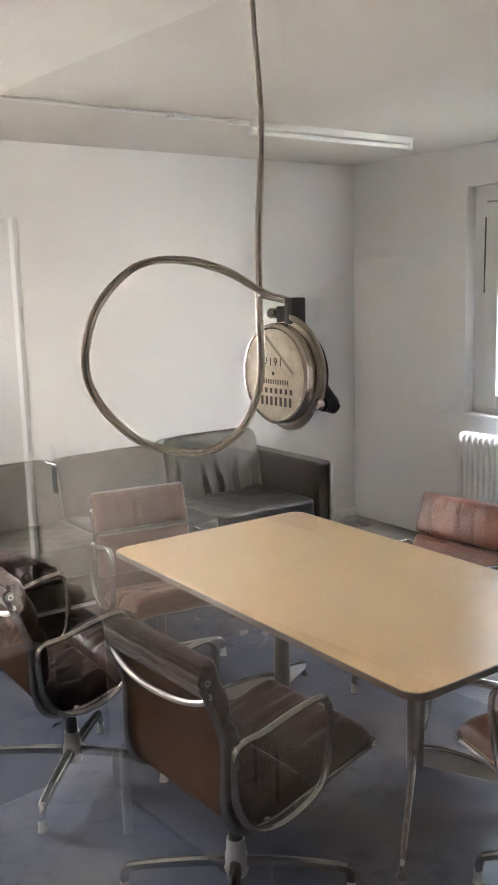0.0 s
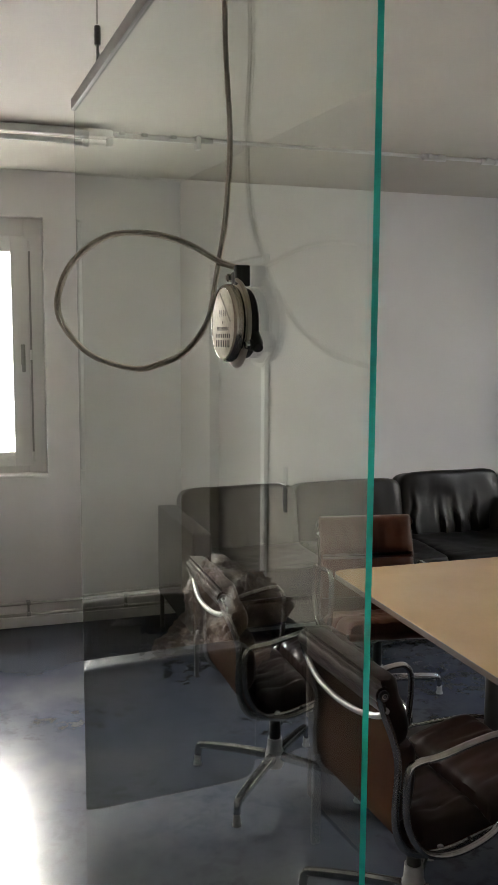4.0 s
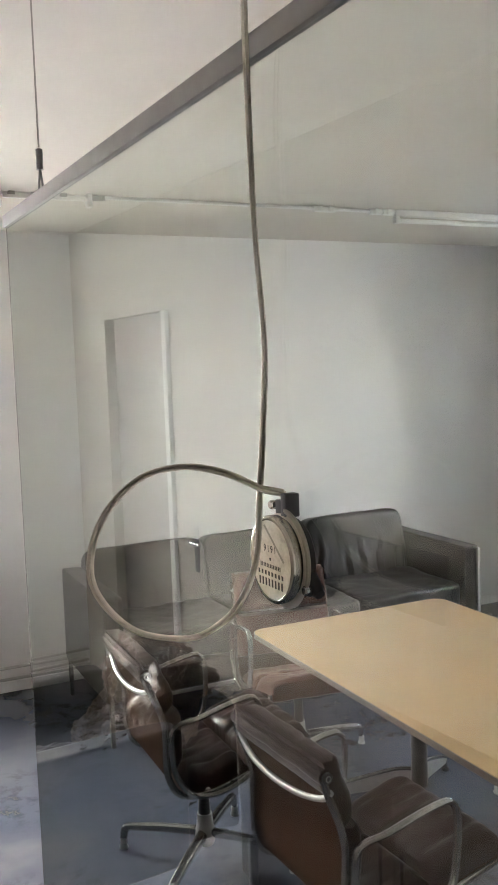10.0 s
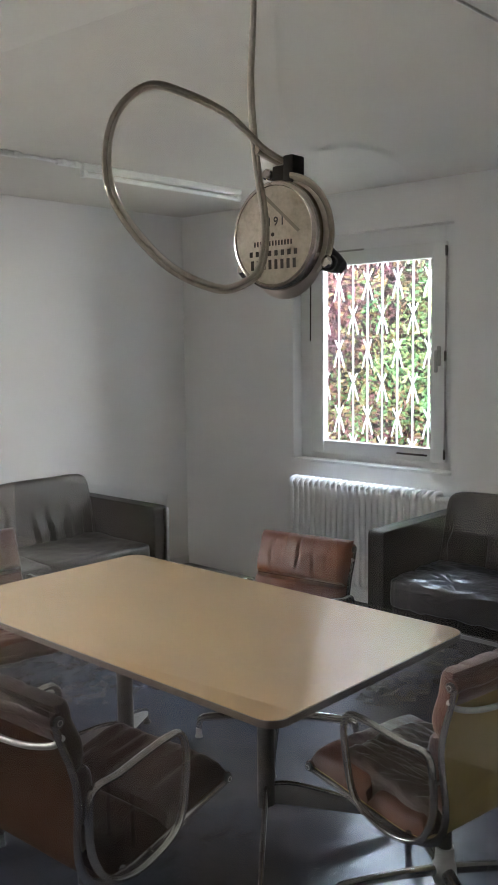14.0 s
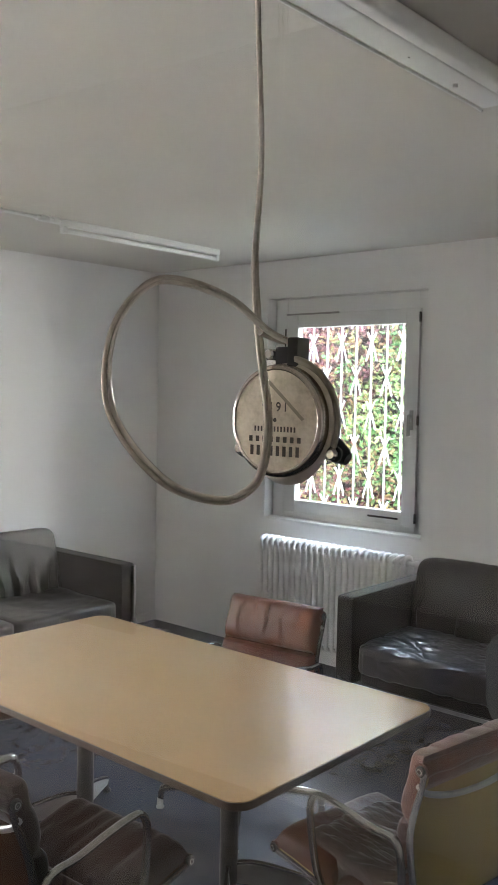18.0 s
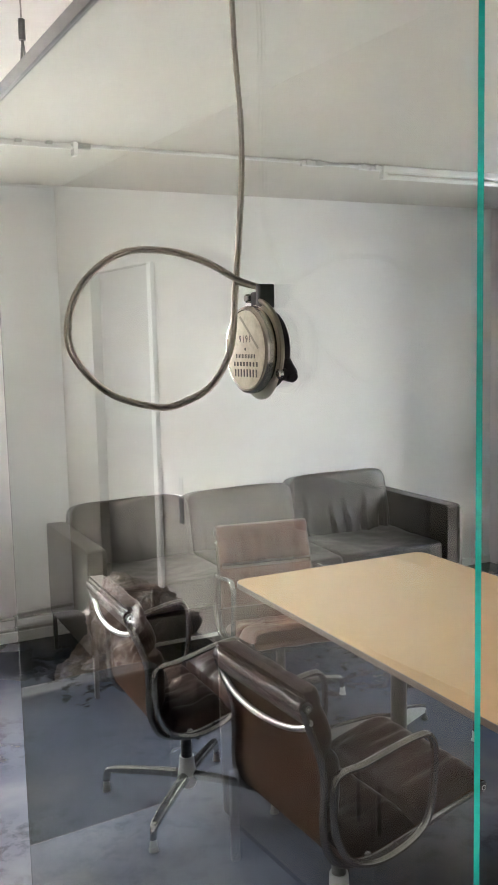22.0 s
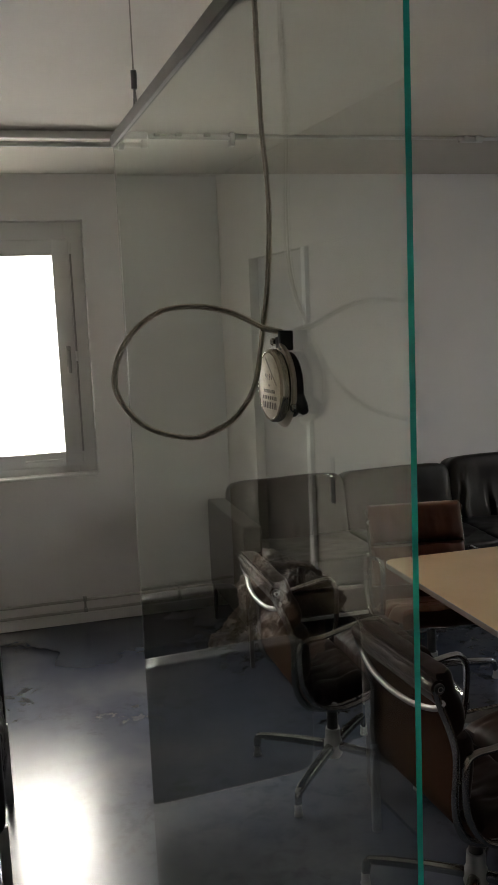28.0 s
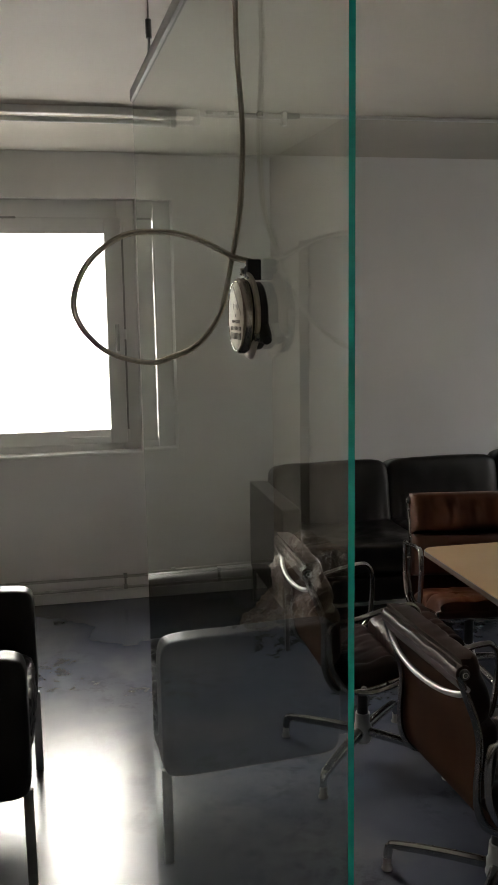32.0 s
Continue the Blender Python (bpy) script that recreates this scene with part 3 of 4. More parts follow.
batten("ceiling_lamp", -1.05, 0.19, 4.17, "unlit white tube lamp on the ceiling")
batten("ceiling_lamp", 2.26, 3.46, 4.17, "unlit white tube lamp on the ceiling near the corner")
def lamp_track():
    """An open bare lamp channel: two rails joined by short bridges, a holder at its end."""
    k = thing("lamp_track", pose(0, 4.17, ZC), "open white lamp channel with two thin rails", "track")
    for v, z, r in ((-0.016, -0.030, 0.008), (0.016, -0.012, 0.006)):
        part("rail", box(0.195, 0.575, v - r, v + r, z - 0.007, z + 0.007, 0.002), tube_white, k)
    for x in (0.235, 0.335, 0.47):
        part("bridge", box(x - 0.014, x + 0.014, -0.02, 0.02, -0.022, -0.006, 0.002), satin_aluminium, k)
    part("end_holder", box(0.575, 0.598, -0.026, 0.022, -0.062, -0.001, 0.004), tube_white, k)
    part("cable_gland", rod((0.598, 0, -0.018), (0.66, 0, -0.016), 0.013, 12), satin_aluminium, k)


lamp_track()
conduit("ceiling_conduit", 0.66, 2.26, 4.17, (1.80, 1.86, 2.14, 2.22), "thin white conduit joining two ceiling lamps")


def wide_lamp():
    b = thing("ceiling_lamp", pose(0.90, 1.53, ZC), "wide white unlit batten lamp on the ceiling", "lamp", "ceiling tube lamps")
    part("housing", box(-0.94, 0.94, -0.050, 0.042, -0.040, -0.001, 0.010, 3), tube_white, b)
    part("edge_strip", tube([(-0.94, 0.047, -0.040), (0.90, 0.047, -0.040), (0.945, 0.050, -0.039)], 0.0045, 12), tube_white, b)
    part("edge_pin", rod((0.945, 0.050, -0.039), (0.953, 0.050, -0.039), 0.0035, 10), satin_aluminium, b)
    part("knob", lathe([(0.0, -0.049), (0.005, -0.049), (0.007, -0.046), (0.007, -0.039), (0.0, -0.039)], 16, Matrix.Translation((0.70, 0.004, 0))), tube_white, b, "small white knob")
    part("screw", lathe([(0.0, -0.0415), (0.003, -0.0412), (0.003, -0.039), (0.0, -0.039)], 10, Matrix.Translation((0.45, 0.0, 0))), black_metal, b)
    k = thing("cable_trunking", pose(1.4, 1.448, ZC), "rounded white cable trunking on the ceiling beside a lamp", "trunking")
    part("trunk", box(-1.6, 1.6, -0.026, 0.026, -0.050, -0.001, 0.014, 4), tube_white, k)


wide_lamp()

# ---- hanging glass panel with its exciter ----
GX, GY, GA = -0.3186, 0.3923, 2.47
GM = pose(GX, GY, 0, 0, 0, GA)  # local y runs along the pane, -x faces the camera's side
GL, GZ0, GZ1 = 0.793, 0.62, 2.03


def glass_panel():
    g = thing("glass_panel", GM, "hanging clear glass sheet with green edges", "glass sheet")
    bm = box(0.0, 0.0033, 0.0, GL, GZ0, GZ1)
    for f in bm.faces:
        f.material_index = 1 if f.normal.y < -0.5 else 0
    pane = part("pane", bm, [sheet_glass, edge_glass], g)
    pane.visible_shadow = False
    part("top_rail", box(-0.003, 0.0062, -0.01, GL + 0.003, GZ1 - 0.0065, GZ1 + 0.0075, 0.001), rail_grey, g, "grey aluminium clamping rail")
    for y in (0.12, GL - 0.15):
        part("wire", rod((0.002, y, GZ1 + 0.05), (0.002, y, ZC), 0.0009, 8), aluminium, g, "thin steel hanging wire")
        cl = bmesh.new()
        bm_tube(cl, [(0.002, y, GZ1 + 0.028), (0.002, y, GZ1 + 0.048)], 0.0034, 12)
        bm_tube(cl, [(0.002, y, GZ1 + 0.03), (0.002, y - 0.008, GZ1 + 0.009)], 0.0011, 8)
        bm_tube(cl, [(0.002, y, GZ1 + 0.03), (0.002, y + 0.008, GZ1 + 0.009)], 0.0011, 8)
        part("gripper", cl, rail_grey, g)


glass_panel()


def exciter():
    # local x to the near edge, y up, z away from the pane
    ez, ey = 1.7536, 0.5538
    m = GM @ Matrix.Translation((0.0, (ey - GY) / 0.999, ez)) @ Matrix(((0, 0, -1, 0), (-1, 0, 0, 0), (0, 1, 0, 0), (0, 0, 0, 1)))
    e = thing("exciter", m, "round black and zinc sound exciter stuck on the glass", "loudspeaker")
    part("mounting_ring", lathe([(0.0, 0.0004), (0.0208, 0.0004), (0.0216, 0.0012), (0.0216, 0.0050), (0.0210, 0.006), (0.0, 0.006)], 48), black_plastic, e)
    part("yoke", lathe([(0.0, 0.006), (0.0236, 0.006), (0.0246, 0.0066), (0.0246, 0.0088), (0.0236, 0.0095), (0.0, 0.0095)], 48), nickel, e)
    cup = part("cup", lathe([(0.0, 0.0108), (0.0232, 0.0108), (0.0239, 0.0114), (0.0239, 0.0143), (0.0236, 0.0156), (0.0228, 0.0164), (0.0218, 0.0166), (0.0212, 0.0162), (0.0, 0.0162)], 64), cup_metal, e, "polished metal cup")
    part("face_plate", lathe([(0.0, 0.0160), (0.0213, 0.0160), (0.0213, 0.01632), (0.0209, 0.0164), (0.0, 0.0164)], 64), zinc, cup, "dull yellowish zinc plate with printed lines")
    part("groove", lathe([(0.0, 0.0094), (0.0226, 0.0094), (0.0226, 0.0109), (0.0, 0.0109)], 48), black_metal, e)
    for k, ang in enumerate((-28, 208)):
        a = radians(ang)
        d = Vector((math.cos(a), math.sin(a), 0))
        bm = bmesh.new()
        bm_tube(bm, [d * 0.018 + Vector((0, 0, 0.0035)), d * 0.0280 + Vector((0, 0, 0.0035)), d * 0.0320 + Vector((0, 0, 0.0033))], [0.0066, 0.0044, 0.0028], 14)
        bm_tube(bm, [d * 0.0276 + Vector((0, 0, 0.0004)), d * 0.0276 + Vector((0, 0, 0.0078))], 0.0034, 16)
        part("lug", bm, black_plastic, e)
        s = bmesh.new()
        bm_lathe(s, [(0.0, 0.0108), (0.0019, 0.0108), (0.0027, 0.0100), (0.0027, 0.0078), (0.0, 0.0078)], 16, Matrix.Translation(d * 0.0274))
        part("screw", s, chrome, e)
    part("terminal_block", box(0.0004, 0.0060, 0.0225, 0.0354, 0.0006, 0.0095, 0.0008), black_plastic, e)
    part("terminal_post", box(-0.0062, 0.0010, 0.0228, 0.0315, 0.0006, 0.0090, 0.0008), black_plastic, e)
    part("terminal_screw", lathe([(0.0, 0.0112), (0.0018, 0.0112), (0.0025, 0.0104), (0.0025, 0.0030), (0.0, 0.0030)], 18, Matrix.Translation((-0.0084, 0.0282, 0))), chrome, e)
    tab = bmesh.new()
    arc = [Vector((0.0215 * math.cos(radians(a)), 0.0258 * math.sin(radians(a)), 0.0085)) for a in range(218, 324, 8)]
    bm_tube(tab, arc, 0.0011, 8, flat=2.2)
    part("wire_clip", tab, nickel, e)
    band = bmesh.new()
    bm_tube(band, [Vector((0.0262 * math.cos(radians(a)), 0.0262 * math.sin(radians(a)), 0.0085)) for a in range(-22, 84, 6)], 0.0013, 8, flat=1.8)
    part("edge_band", band, sleeve_beige, e, "beige band round the rim")
    # printed rows as plain bars, upside down as mounted
    rows = ((-0.0034, 13, 0.0022, 0.00172), (-0.0077, 8, 0.0024, 0.0036), (-0.0126, 8, 0.0042, 0.0034))
    pr = bmesh.new()
    for y, n, h, step in rows:
        for k in range(n):
            x = (k - (n - 1) / 2) * step
            bm_box(pr, x - step * 0.25, x + step * 0.25, y - h / 2, y + h / 2, 0.01645, 0.01652)
    bm_lathe(pr, [(0.0, 0.01652), (0.0009, 0.01652), (0.0009, 0.01645)], 12, Matrix.Translation((0, 0.0004, 0)))
    code = bpy.data.curves.new("code", "FONT")
    code.body, code.size, code.align_x, code.align_y = "1616", 0.0054, "CENTER", "CENTER"
    code.offset, code.space_character = 0.0001, 1.35
    tmp = bpy.data.objects.new("code", code)
    letters = bpy.data.meshes.new_from_object(tmp)
    bpy.data.objects.remove(tmp)
    letters.transform(Matrix.Translation((0.0, 0.0062, 0.01652)) @ pose(0, 0, 0, 0, 0, 180))
    pr.from_mesh(letters)
    part("print", pr, ink, e, "rows of small dark printed bars")
    # the cable's shade on the plate, painted as a thin grey sheet
    tp = sheet_box([(-0.0062, 0.0178), (-0.0048, 0.0186), (0.0060, 0.0092), (0.0152, 0.0012), (0.0138, 0.0004), (0.0050, 0.0082)], 0.00015, Matrix.Translation((0, 0, 0.01642)))
    part("cable_shade", tp, cable_shade_grey, e, "painted shade of the cable across the plate")


exciter()


def cable():
    c = thing("speaker_cable", pose(0, 0, 0), "clear two-core speaker cable with a loose loop", "cable")
    line = smooth_line([(-0.339, 0.5640, ZC), (-0.3385, 0.5660, 2.35), (-0.3374, 0.5696, 2.1191), (-0.3370, 0.5726, 2.0518), (-0.3350, 0.5758, 1.9883), (-0.3348, 0.5728, 1.9246), (-0.3320, 0.5719, 1.8693),
                        (-0.3344, 0.5723, 1.8232), (-0.3425, 0.5623, 1.7885), (-0.3528, 0.5479, 1.7563), (-0.3688, 0.5362, 1.7375), (-0.3873, 0.5276, 1.7297),
                        (-0.4025, 0.5290, 1.7271), (-0.4282, 0.5304, 1.7362), (-0.4433, 0.5382, 1.7587), (-0.4355, 0.5465, 1.7850), (-0.4132, 0.5536, 1.8032),
                        (-0.3877, 0.5598, 1.8068), (-0.3646, 0.5578, 1.8019), (-0.3430, 0.5572, 1.7915), (-0.3300, 0.5565, 1.7877)], 8)
    side = Vector((0.5, 0.85, 0.1)).normalized()
    aside = []
    for i, p in enumerate(line):
        d = (line[min(i + 1, len(line) - 1)] - line[max(i - 1, 0)]).normalized()
        a = d.cross(Vector((0.3, 0.95, 0))).normalized()
        w = 0.7 * math.sin(i * 0.11)
        aside.append(a * math.cos(w) + d.cross(a) * math.sin(w))
    for s, mm, lab in ((-1, tinned, "tinned strand"), (1, copper_strand, "copper strand")):
        part("core", tube([p + a * 0.00085 * s for p, a in zip(line, aside)], 0.00078, 8), mm, c, lab)
        part("sheath", tube([p + a * 0.00085 * s for p, a in zip(line, aside)], 0.00102, 10), clear_pvc, c).visible_shadow = False
    for s in (-1, 1):
        part("terminal_sleeve", rod(Vector((-0.3430, 0.5615, 1.7912)) + side * 0.0012 * s, Vector((-0.3300, 0.5590, 1.7880)) + side * 0.0017 * s, 0.0018, 10), sleeve_beige, c, "beige end sleeve")


cable()

# ---- table ----
def table():
    x0, x1, y0, y1, z = 1.013, 2.02, 1.757, 3.515, 0.72
    cx, cy = (x0 + x1) / 2, (y0 + y1) / 2
    t = thing("conference_table", pose(cx, cy, 0), "rectangular beige laminate table with dark edge on a metal base", "table")
    hx, hy, r = (x1 - x0) / 2, (y1 - y0) / 2, 0.062

    def outline(g):
        out = []
        for sx, sy, a0 in ((1, 1, 0), (-1, 1, 90), (-1, -1, 180), (1, -1, 270)):
            for k in range(9):
                a = radians(a0 + 90 * k / 8)
                out.append((sx * (hx - r) + (r - g) * math.cos(a), sy * (hy - r) + (r - g) * math.sin(a)))
        return out

    part("edge_band", sheet_box(outline(0.0), 0.021, Matrix.Translation((0, 0, z - 0.023))), edge_black, t, "dark brown table edge")
    part("tabletop", sheet_box(outline(0.0035), 0.004, Matrix.Translation((0, 0, z - 0.004))), table_mat, t)
    for y in (2.24 - cy, 3.0 - cy):
        oval = [(0.036 * math.cos(2 * math.pi * k / 24), y + 0.026 * math.sin(2 * math.pi * k / 24)) for k in range(24)]
        part("column", sheet_box(oval, 0.56, Matrix.Translation((0, 0, 0.125))), black_metal, t, "black steel column")
        part("top_plate", box(-0.36, 0.36, y - 0.03, y + 0.03, 0.672, 0.690, 0.003), black_metal, t)
        s = -1 if y < 0 else 1
        for sx in (-1, 1):
            # blade leg, tall at the column and low at the tip
            d = Vector((sx * 0.34, s * 0.275, 0))
            ln = d.length
            blade = [(0.0, 0.135), (0.0, 0.195), (0.10, 0.185), (ln * 0.7, 0.115), (ln, 0.062), (ln + 0.008, 0.045), (ln, 0.034), (ln * 0.7, 0.065)]
            m = Matrix.Translation((0, y, 0)) @ pose(0, 0, 0, 0, 0, math.degrees(math.atan2(d.y, d.x))) @ pose(0, 0.006, 0, 90, 0, 0)
            lg = part("leg", sheet_box(blade, 0.012, m), rail_grey, t, "tapered grey blade leg")
            top = smooth_line([Vector((0, y, 0.196)) + d * 0.05, Vector((0, y, 0.187)) + d * 0.25, Vector((0, y, 0.116)) + d * 0.7, Vector((0, y, 0.062)) + d], 4)
            part("edge", tube(top, 0.0085, 10), aluminium, lg, "polished top edge")
            part("foot", lathe([(0.0, 0.0), (0.017, 0.0), (0.018, 0.008), (0.010, 0.018), (0.009, 0.045), (0.0, 0.045)], 16, Matrix.Translation(Vector((0, y, 0)) + d)), black_plastic, lg)


table()

# ---- soft pad chairs ----
# side line of the shell, from the hub's axis: back top, bend, seat front
PROFILE = [(-0.264, 0.868), (-0.256, 0.838), (-0.243, 0.790), (-0.217, 0.726), (-0.199, 0.660), (-0.197, 0.600), (-0.202, 0.525), (-0.196, 0.460), (-0.168, 0.408), (-0.108, 0.386), (-0.038, 0.386), (0.060, 0.407), (0.145, 0.427), (0.240, 0.449), (0.330, 0.466), (0.345, 0.466)]


def profile_frames():
    pts = smooth_line([(x, 0, z) for x, z in PROFILE], 6)
    out, s = [], 0.0
    for i, p in enumerate(pts):
        d = (pts[min(i + 1, len(pts) - 1)] - pts[max(i - 1, 0)]).normalized()
        if i:
            s += (p - pts[i - 1]).length
        out.append((s, p, Vector((-d.z, 0, d.x))))
    return out


FR = profile_frames()
FLEN = FR[-1][0]


def on_profile(u):
    s = u * FLEN
    for (s0, p0, n0), (s1, p1, n1) in zip(FR, FR[1:]):
        if s <= s1:
            k = (s - s0) / (s1 - s0)
            return p0.lerp(p1, k), n0.lerp(n1, k).normalized()
    return FR[-1][1], FR[-1][2]


def pad(u0, u1, half, thick, seed, crease=0.012, ns=18, ny=60, slack=False):
    """A stuffed leather pad on the seat's line from u0 to u1, with pulled creases across."""
    bm = bmesh.new()
    front, back = [], []
    for i in range(ns + 1):
        a = i / ns
        p, nrm = on_profile(u0 + (u1 - u0) * a)
        rf, rb = [], []
        for j in range(ny + 1):
            b = 2 * j / ny - 1
            e = max(0.0, (1 - abs(2 * a - 1) ** 7)) ** 0.5 * max(0.0, (1 - abs(b) ** 11)) ** 0.5
            q = Vector((a * 2 + seed * 5.3, b * 4.5, seed))
            w = noise.noise(q) + 0.4 * noise.noise(q * 2.3)
            f = 0.0
            for b0, dep in ((-0.62, 0.6), (-0.30, 1.0), (0.06, 0.8), (0.38, 1.0), (0.68, 0.5)):
                c0 = b0 + 0.05 * math.sin(seed * 3 + b0 * 9) + 0.14 * noise.noise(Vector((a * 1.6, b0 * 7, seed * 2)))
                k = (b - c0) / (0.05 + 0.025 * math.sin(b0 * 20 + seed))
                f -= dep * (0.55 + 0.45 * math.sin(a * 3.1 + b0 * 11)) * math.exp(-k * k)
            if slack:
                v1 = Vector((a * 1.7 + 0.25 * w, b * 3.0 - a * 1.4, seed + 3))
                r1, r2 = (max(0.0, 1 - 3.4 * abs(noise.noise(v1 * k + Vector((0, 0, k))))) ** 1.5 for k in (1.0, 2.1))
                f = 0.5 * noise.noise(v1 * 0.7) - 0.6 * r1 - 0.35 * r2
            h = thick * e * (1 + 0.10 * w) + crease * f * e
            y = b * half
            rf.append(bm.verts.new(p + nrm * (0.004 + max(h, 0.001)) + Vector((0, y, 0))))
            rb.append(bm.verts.new(p + nrm * 0.003 + Vector((0, y, 0))))
        front.append(rf)
        back.append(rb)
    for i in range(ns):
        for j in range(ny):
            bm.faces.new((front[i][j], front[i][j + 1], front[i + 1][j + 1], front[i + 1][j]))
            bm.faces.new((back[i][j], back[i + 1][j], back[i + 1][j + 1], back[i][j + 1]))
    for i in range(ns):
        bm.faces.new((front[i][0], front[i + 1][0], back[i + 1][0], back[i][0]))
        bm.faces.new((front[i][ny], back[i][ny], back[i + 1][ny], front[i + 1][ny]))
    for j in range(ny):
        bm.faces.new((front[0][j], back[0][j], back[0][j + 1], front[0][j + 1]))
        bm.faces.new((front[ns][j], front[ns][j + 1], back[ns][j + 1], back[ns][j]))
    return bm


def soft_chair(x, y, facing, label, hide, back_cloth, base_turn=45.0, seed=1, crease=0.012, plump=1.0, tilt=0.0, lift=0.0, slack_hide=None):
    """x, y: the hub; facing in degrees from +x; the shell tips forward by tilt on its column."""
    c = thing("soft_pad_chair", pose(x, y, 0, 0, 0, facing), label, "chair", "chairs round the table")
    HW = 0.230
    # sling
    bm = bmesh.new()
    n = 44
    rows = []
    for i in range(n + 1):
        p, nrm = on_profile(0.03 + 0.955 * i / n)
        rows.append([bm.verts.new(p + nrm * o + Vector((0, v, 0))) for v, o in ((-HW, 0), (HW, 0), (HW, -0.005), (-HW, -0.005))])
    for a, b in zip(rows, rows[1:]):
        for k in range(4):
            bm.faces.new((a[k], a[(k + 1) % 4], b[(k + 1) % 4], b[k]))
    bm.faces.new(rows[0])
    bm.faces.new(rows[-1][::-1])
    part("sling", bm, back_cloth, c)
    # leather wrapped over the top of the back
    bm = bmesh.new()
    rows = []
    for i in range(11):
        p, nrm = on_profile(0.002 + 0.085 * i / 10)
        rows.append([bm.verts.new(p - nrm * (0.0075 + 0.012 * math.sin(math.pi * i / 10) + 0.0012 * noise.noise(Vector((k * 0.35, i * 0.5, seed)))) + Vector((0, -HW + 0.004 + (2 * HW - 0.008) * k / 24, 0))) for k in range(25)])
    low = [bm.verts.new(v.co + on_profile(0.087)[1] * 0.006) for v in rows[-1]]
    rows.append(low)
    for a, b in zip(rows, rows[1:]):
        for k in range(24):
            bm.faces.new((a[k], b[k], b[k + 1], a[k + 1]))
    part("back_wrap", bm, hide, c)
    # pads, with a piped seam round each
    for k, (u0, u1, th) in enumerate(((-0.006, 0.190, 0.064), (0.192, 0.40, 0.066))):
        part("back_pad", pad(u0, u1, 0.232, th * (1 + (plump - 1) * 0.5), seed + k * 1.7, crease), hide, c)
    for k, (u0, u1, th) in enumerate(((0.515, 0.745, 0.058), (0.747, 1.0, 0.064))):
        part("seat_pad", pad(u0, u1, 0.232, th * plump, seed + 4 + k * 1.3, crease if not slack_hide else 0.004), hide, c)
    if slack_hide:
        part("slack_seat_cover", pad(0.50, 0.93, 0.205, 0.098, seed + 9, 0.020, 44, 60, True), slack_hide, c, "slack wrinkled grey-brown leather over the seat")
    # rolled ends with capped bars
    for p, r, nm in ((Vector((-0.2560, 0, 0.838)), 0.022, "top_roll"), (Vector((0.336, 0, 0.464)), 0.018, "front_roll")):
        rl = part(nm, tube([p + Vector((0, v, 0.002 * math.sin(v * 40))) for v in [-0.235 + 0.47 * k / 12 for k in range(13)]], r, 16), hide, c)
        for s in (-1, 1):
            cb = lathe([(0.0, 0.0), (0.0145, 0.0), (0.0145, 0.007), (0.011, 0.010), (0.0, 0.010)], 20, Matrix.Translation(p + Vector((0, s * 0.235, 0))) @ pose(0, 0, 0, -90 * s, 0, 0))
            cap = part("end_cap", cb, black_plastic, rl)
            part("cap_ring", lathe([(0.0058, 0.0104), (0.0082, 0.0104), (0.0082, 0.0097), (0.0058, 0.0097)], 16, Matrix.Translation(p + Vector((0, s * 0.235, 0))) @ pose(0, 0, 0, -90 * s, 0, 0)), ring_grey, cap)
            part("cap_screw", lathe([(0.0, 0.0106), (0.0035, 0.0104), (0.0035, 0.0099)], 12, Matrix.Translation(p + Vector((0, s * 0.235, 0))) @ pose(0, 0, 0, -90 * s, 0, 0)), chrome, cap)
    # side ribs
    for s in (-1, 1):
        line = [on_profile(0.03 + 0.955 * k / 44)[0] - on_profile(0.03 + 0.955 * k / 44)[1] * 0.010 + Vector((0, s * (HW + 0.006), 0)) for k in range(45)]
        part("side_rib", tube(line, [0.0058 + 0.0016 * math.sin(math.pi * k / 44) for k in range(45)], 10, flat=1.6, up=(0, 1, 0)), aluminium, c)
    # back spreader
    bow = smooth_line([(-0.246, -HW - 0.008, 0.798), (-0.252, -HW + 0.022, 0.772), (-0.264, -0.12, 0.752), (-0.270, 0, 0.746), (-0.264, 0.12, 0.752), (-0.252, HW - 0.022, 0.772), (-0.246, HW + 0.008, 0.798)], 6)
    part("back_spreader", tube(bow, 0.0085, 10), satin_aluminium, c)
    # seat spreader
    for s in (-1, 1):
        for fx in (-0.07, 0.15):
            part("seat_spreader", tube(smooth_line([(0.0, 0, 0.335), (fx / 2, s * 0.10, 0.345), (fx, s * (HW + 0.006), 0.385 + max(fx, 0) * 0.2)], 5), [0.02] * 5 + [0.015] * 4 + [0.011] * 2, 10), aluminium, c)
    # closed arm loops
    loop = [(-0.160, 0.655), (-0.100, 0.659), (0.0, 0.680), (0.082, 0.692), (0.118, 0.684), (0.138, 0.640), (0.132, 0.530), (0.112, 0.448), (0.060, 0.405), (-0.030, 0.380), (-0.105, 0.387), (-0.155, 0.420), (-0.190, 0.490), (-0.197, 0.575), (-0.189, 0.638)]
    for s in (-1, 1):
        line = smooth_line([(v, s * (HW + 0.033), z) for v, z in loop], 5, closed=True)
        arm = part("arm_loop", tube(line, 0.0122, 12, closed=True, flat=0.8, up=(0, 1, 0)), aluminium, c)
        for v, z in ((-0.197, 0.568), (0.02, 0.392)):
            part("arm_bolt", rod((v, s * (HW + 0.004), z + 0.002), (v, s * (HW + 0.034), z), 0.0065, 10), aluminium, arm)
    # pedestal
    part("column", rod((0, 0, 0.15), (0, 0, 0.355), 0.022, 20), black_metal, c, "black gas column")
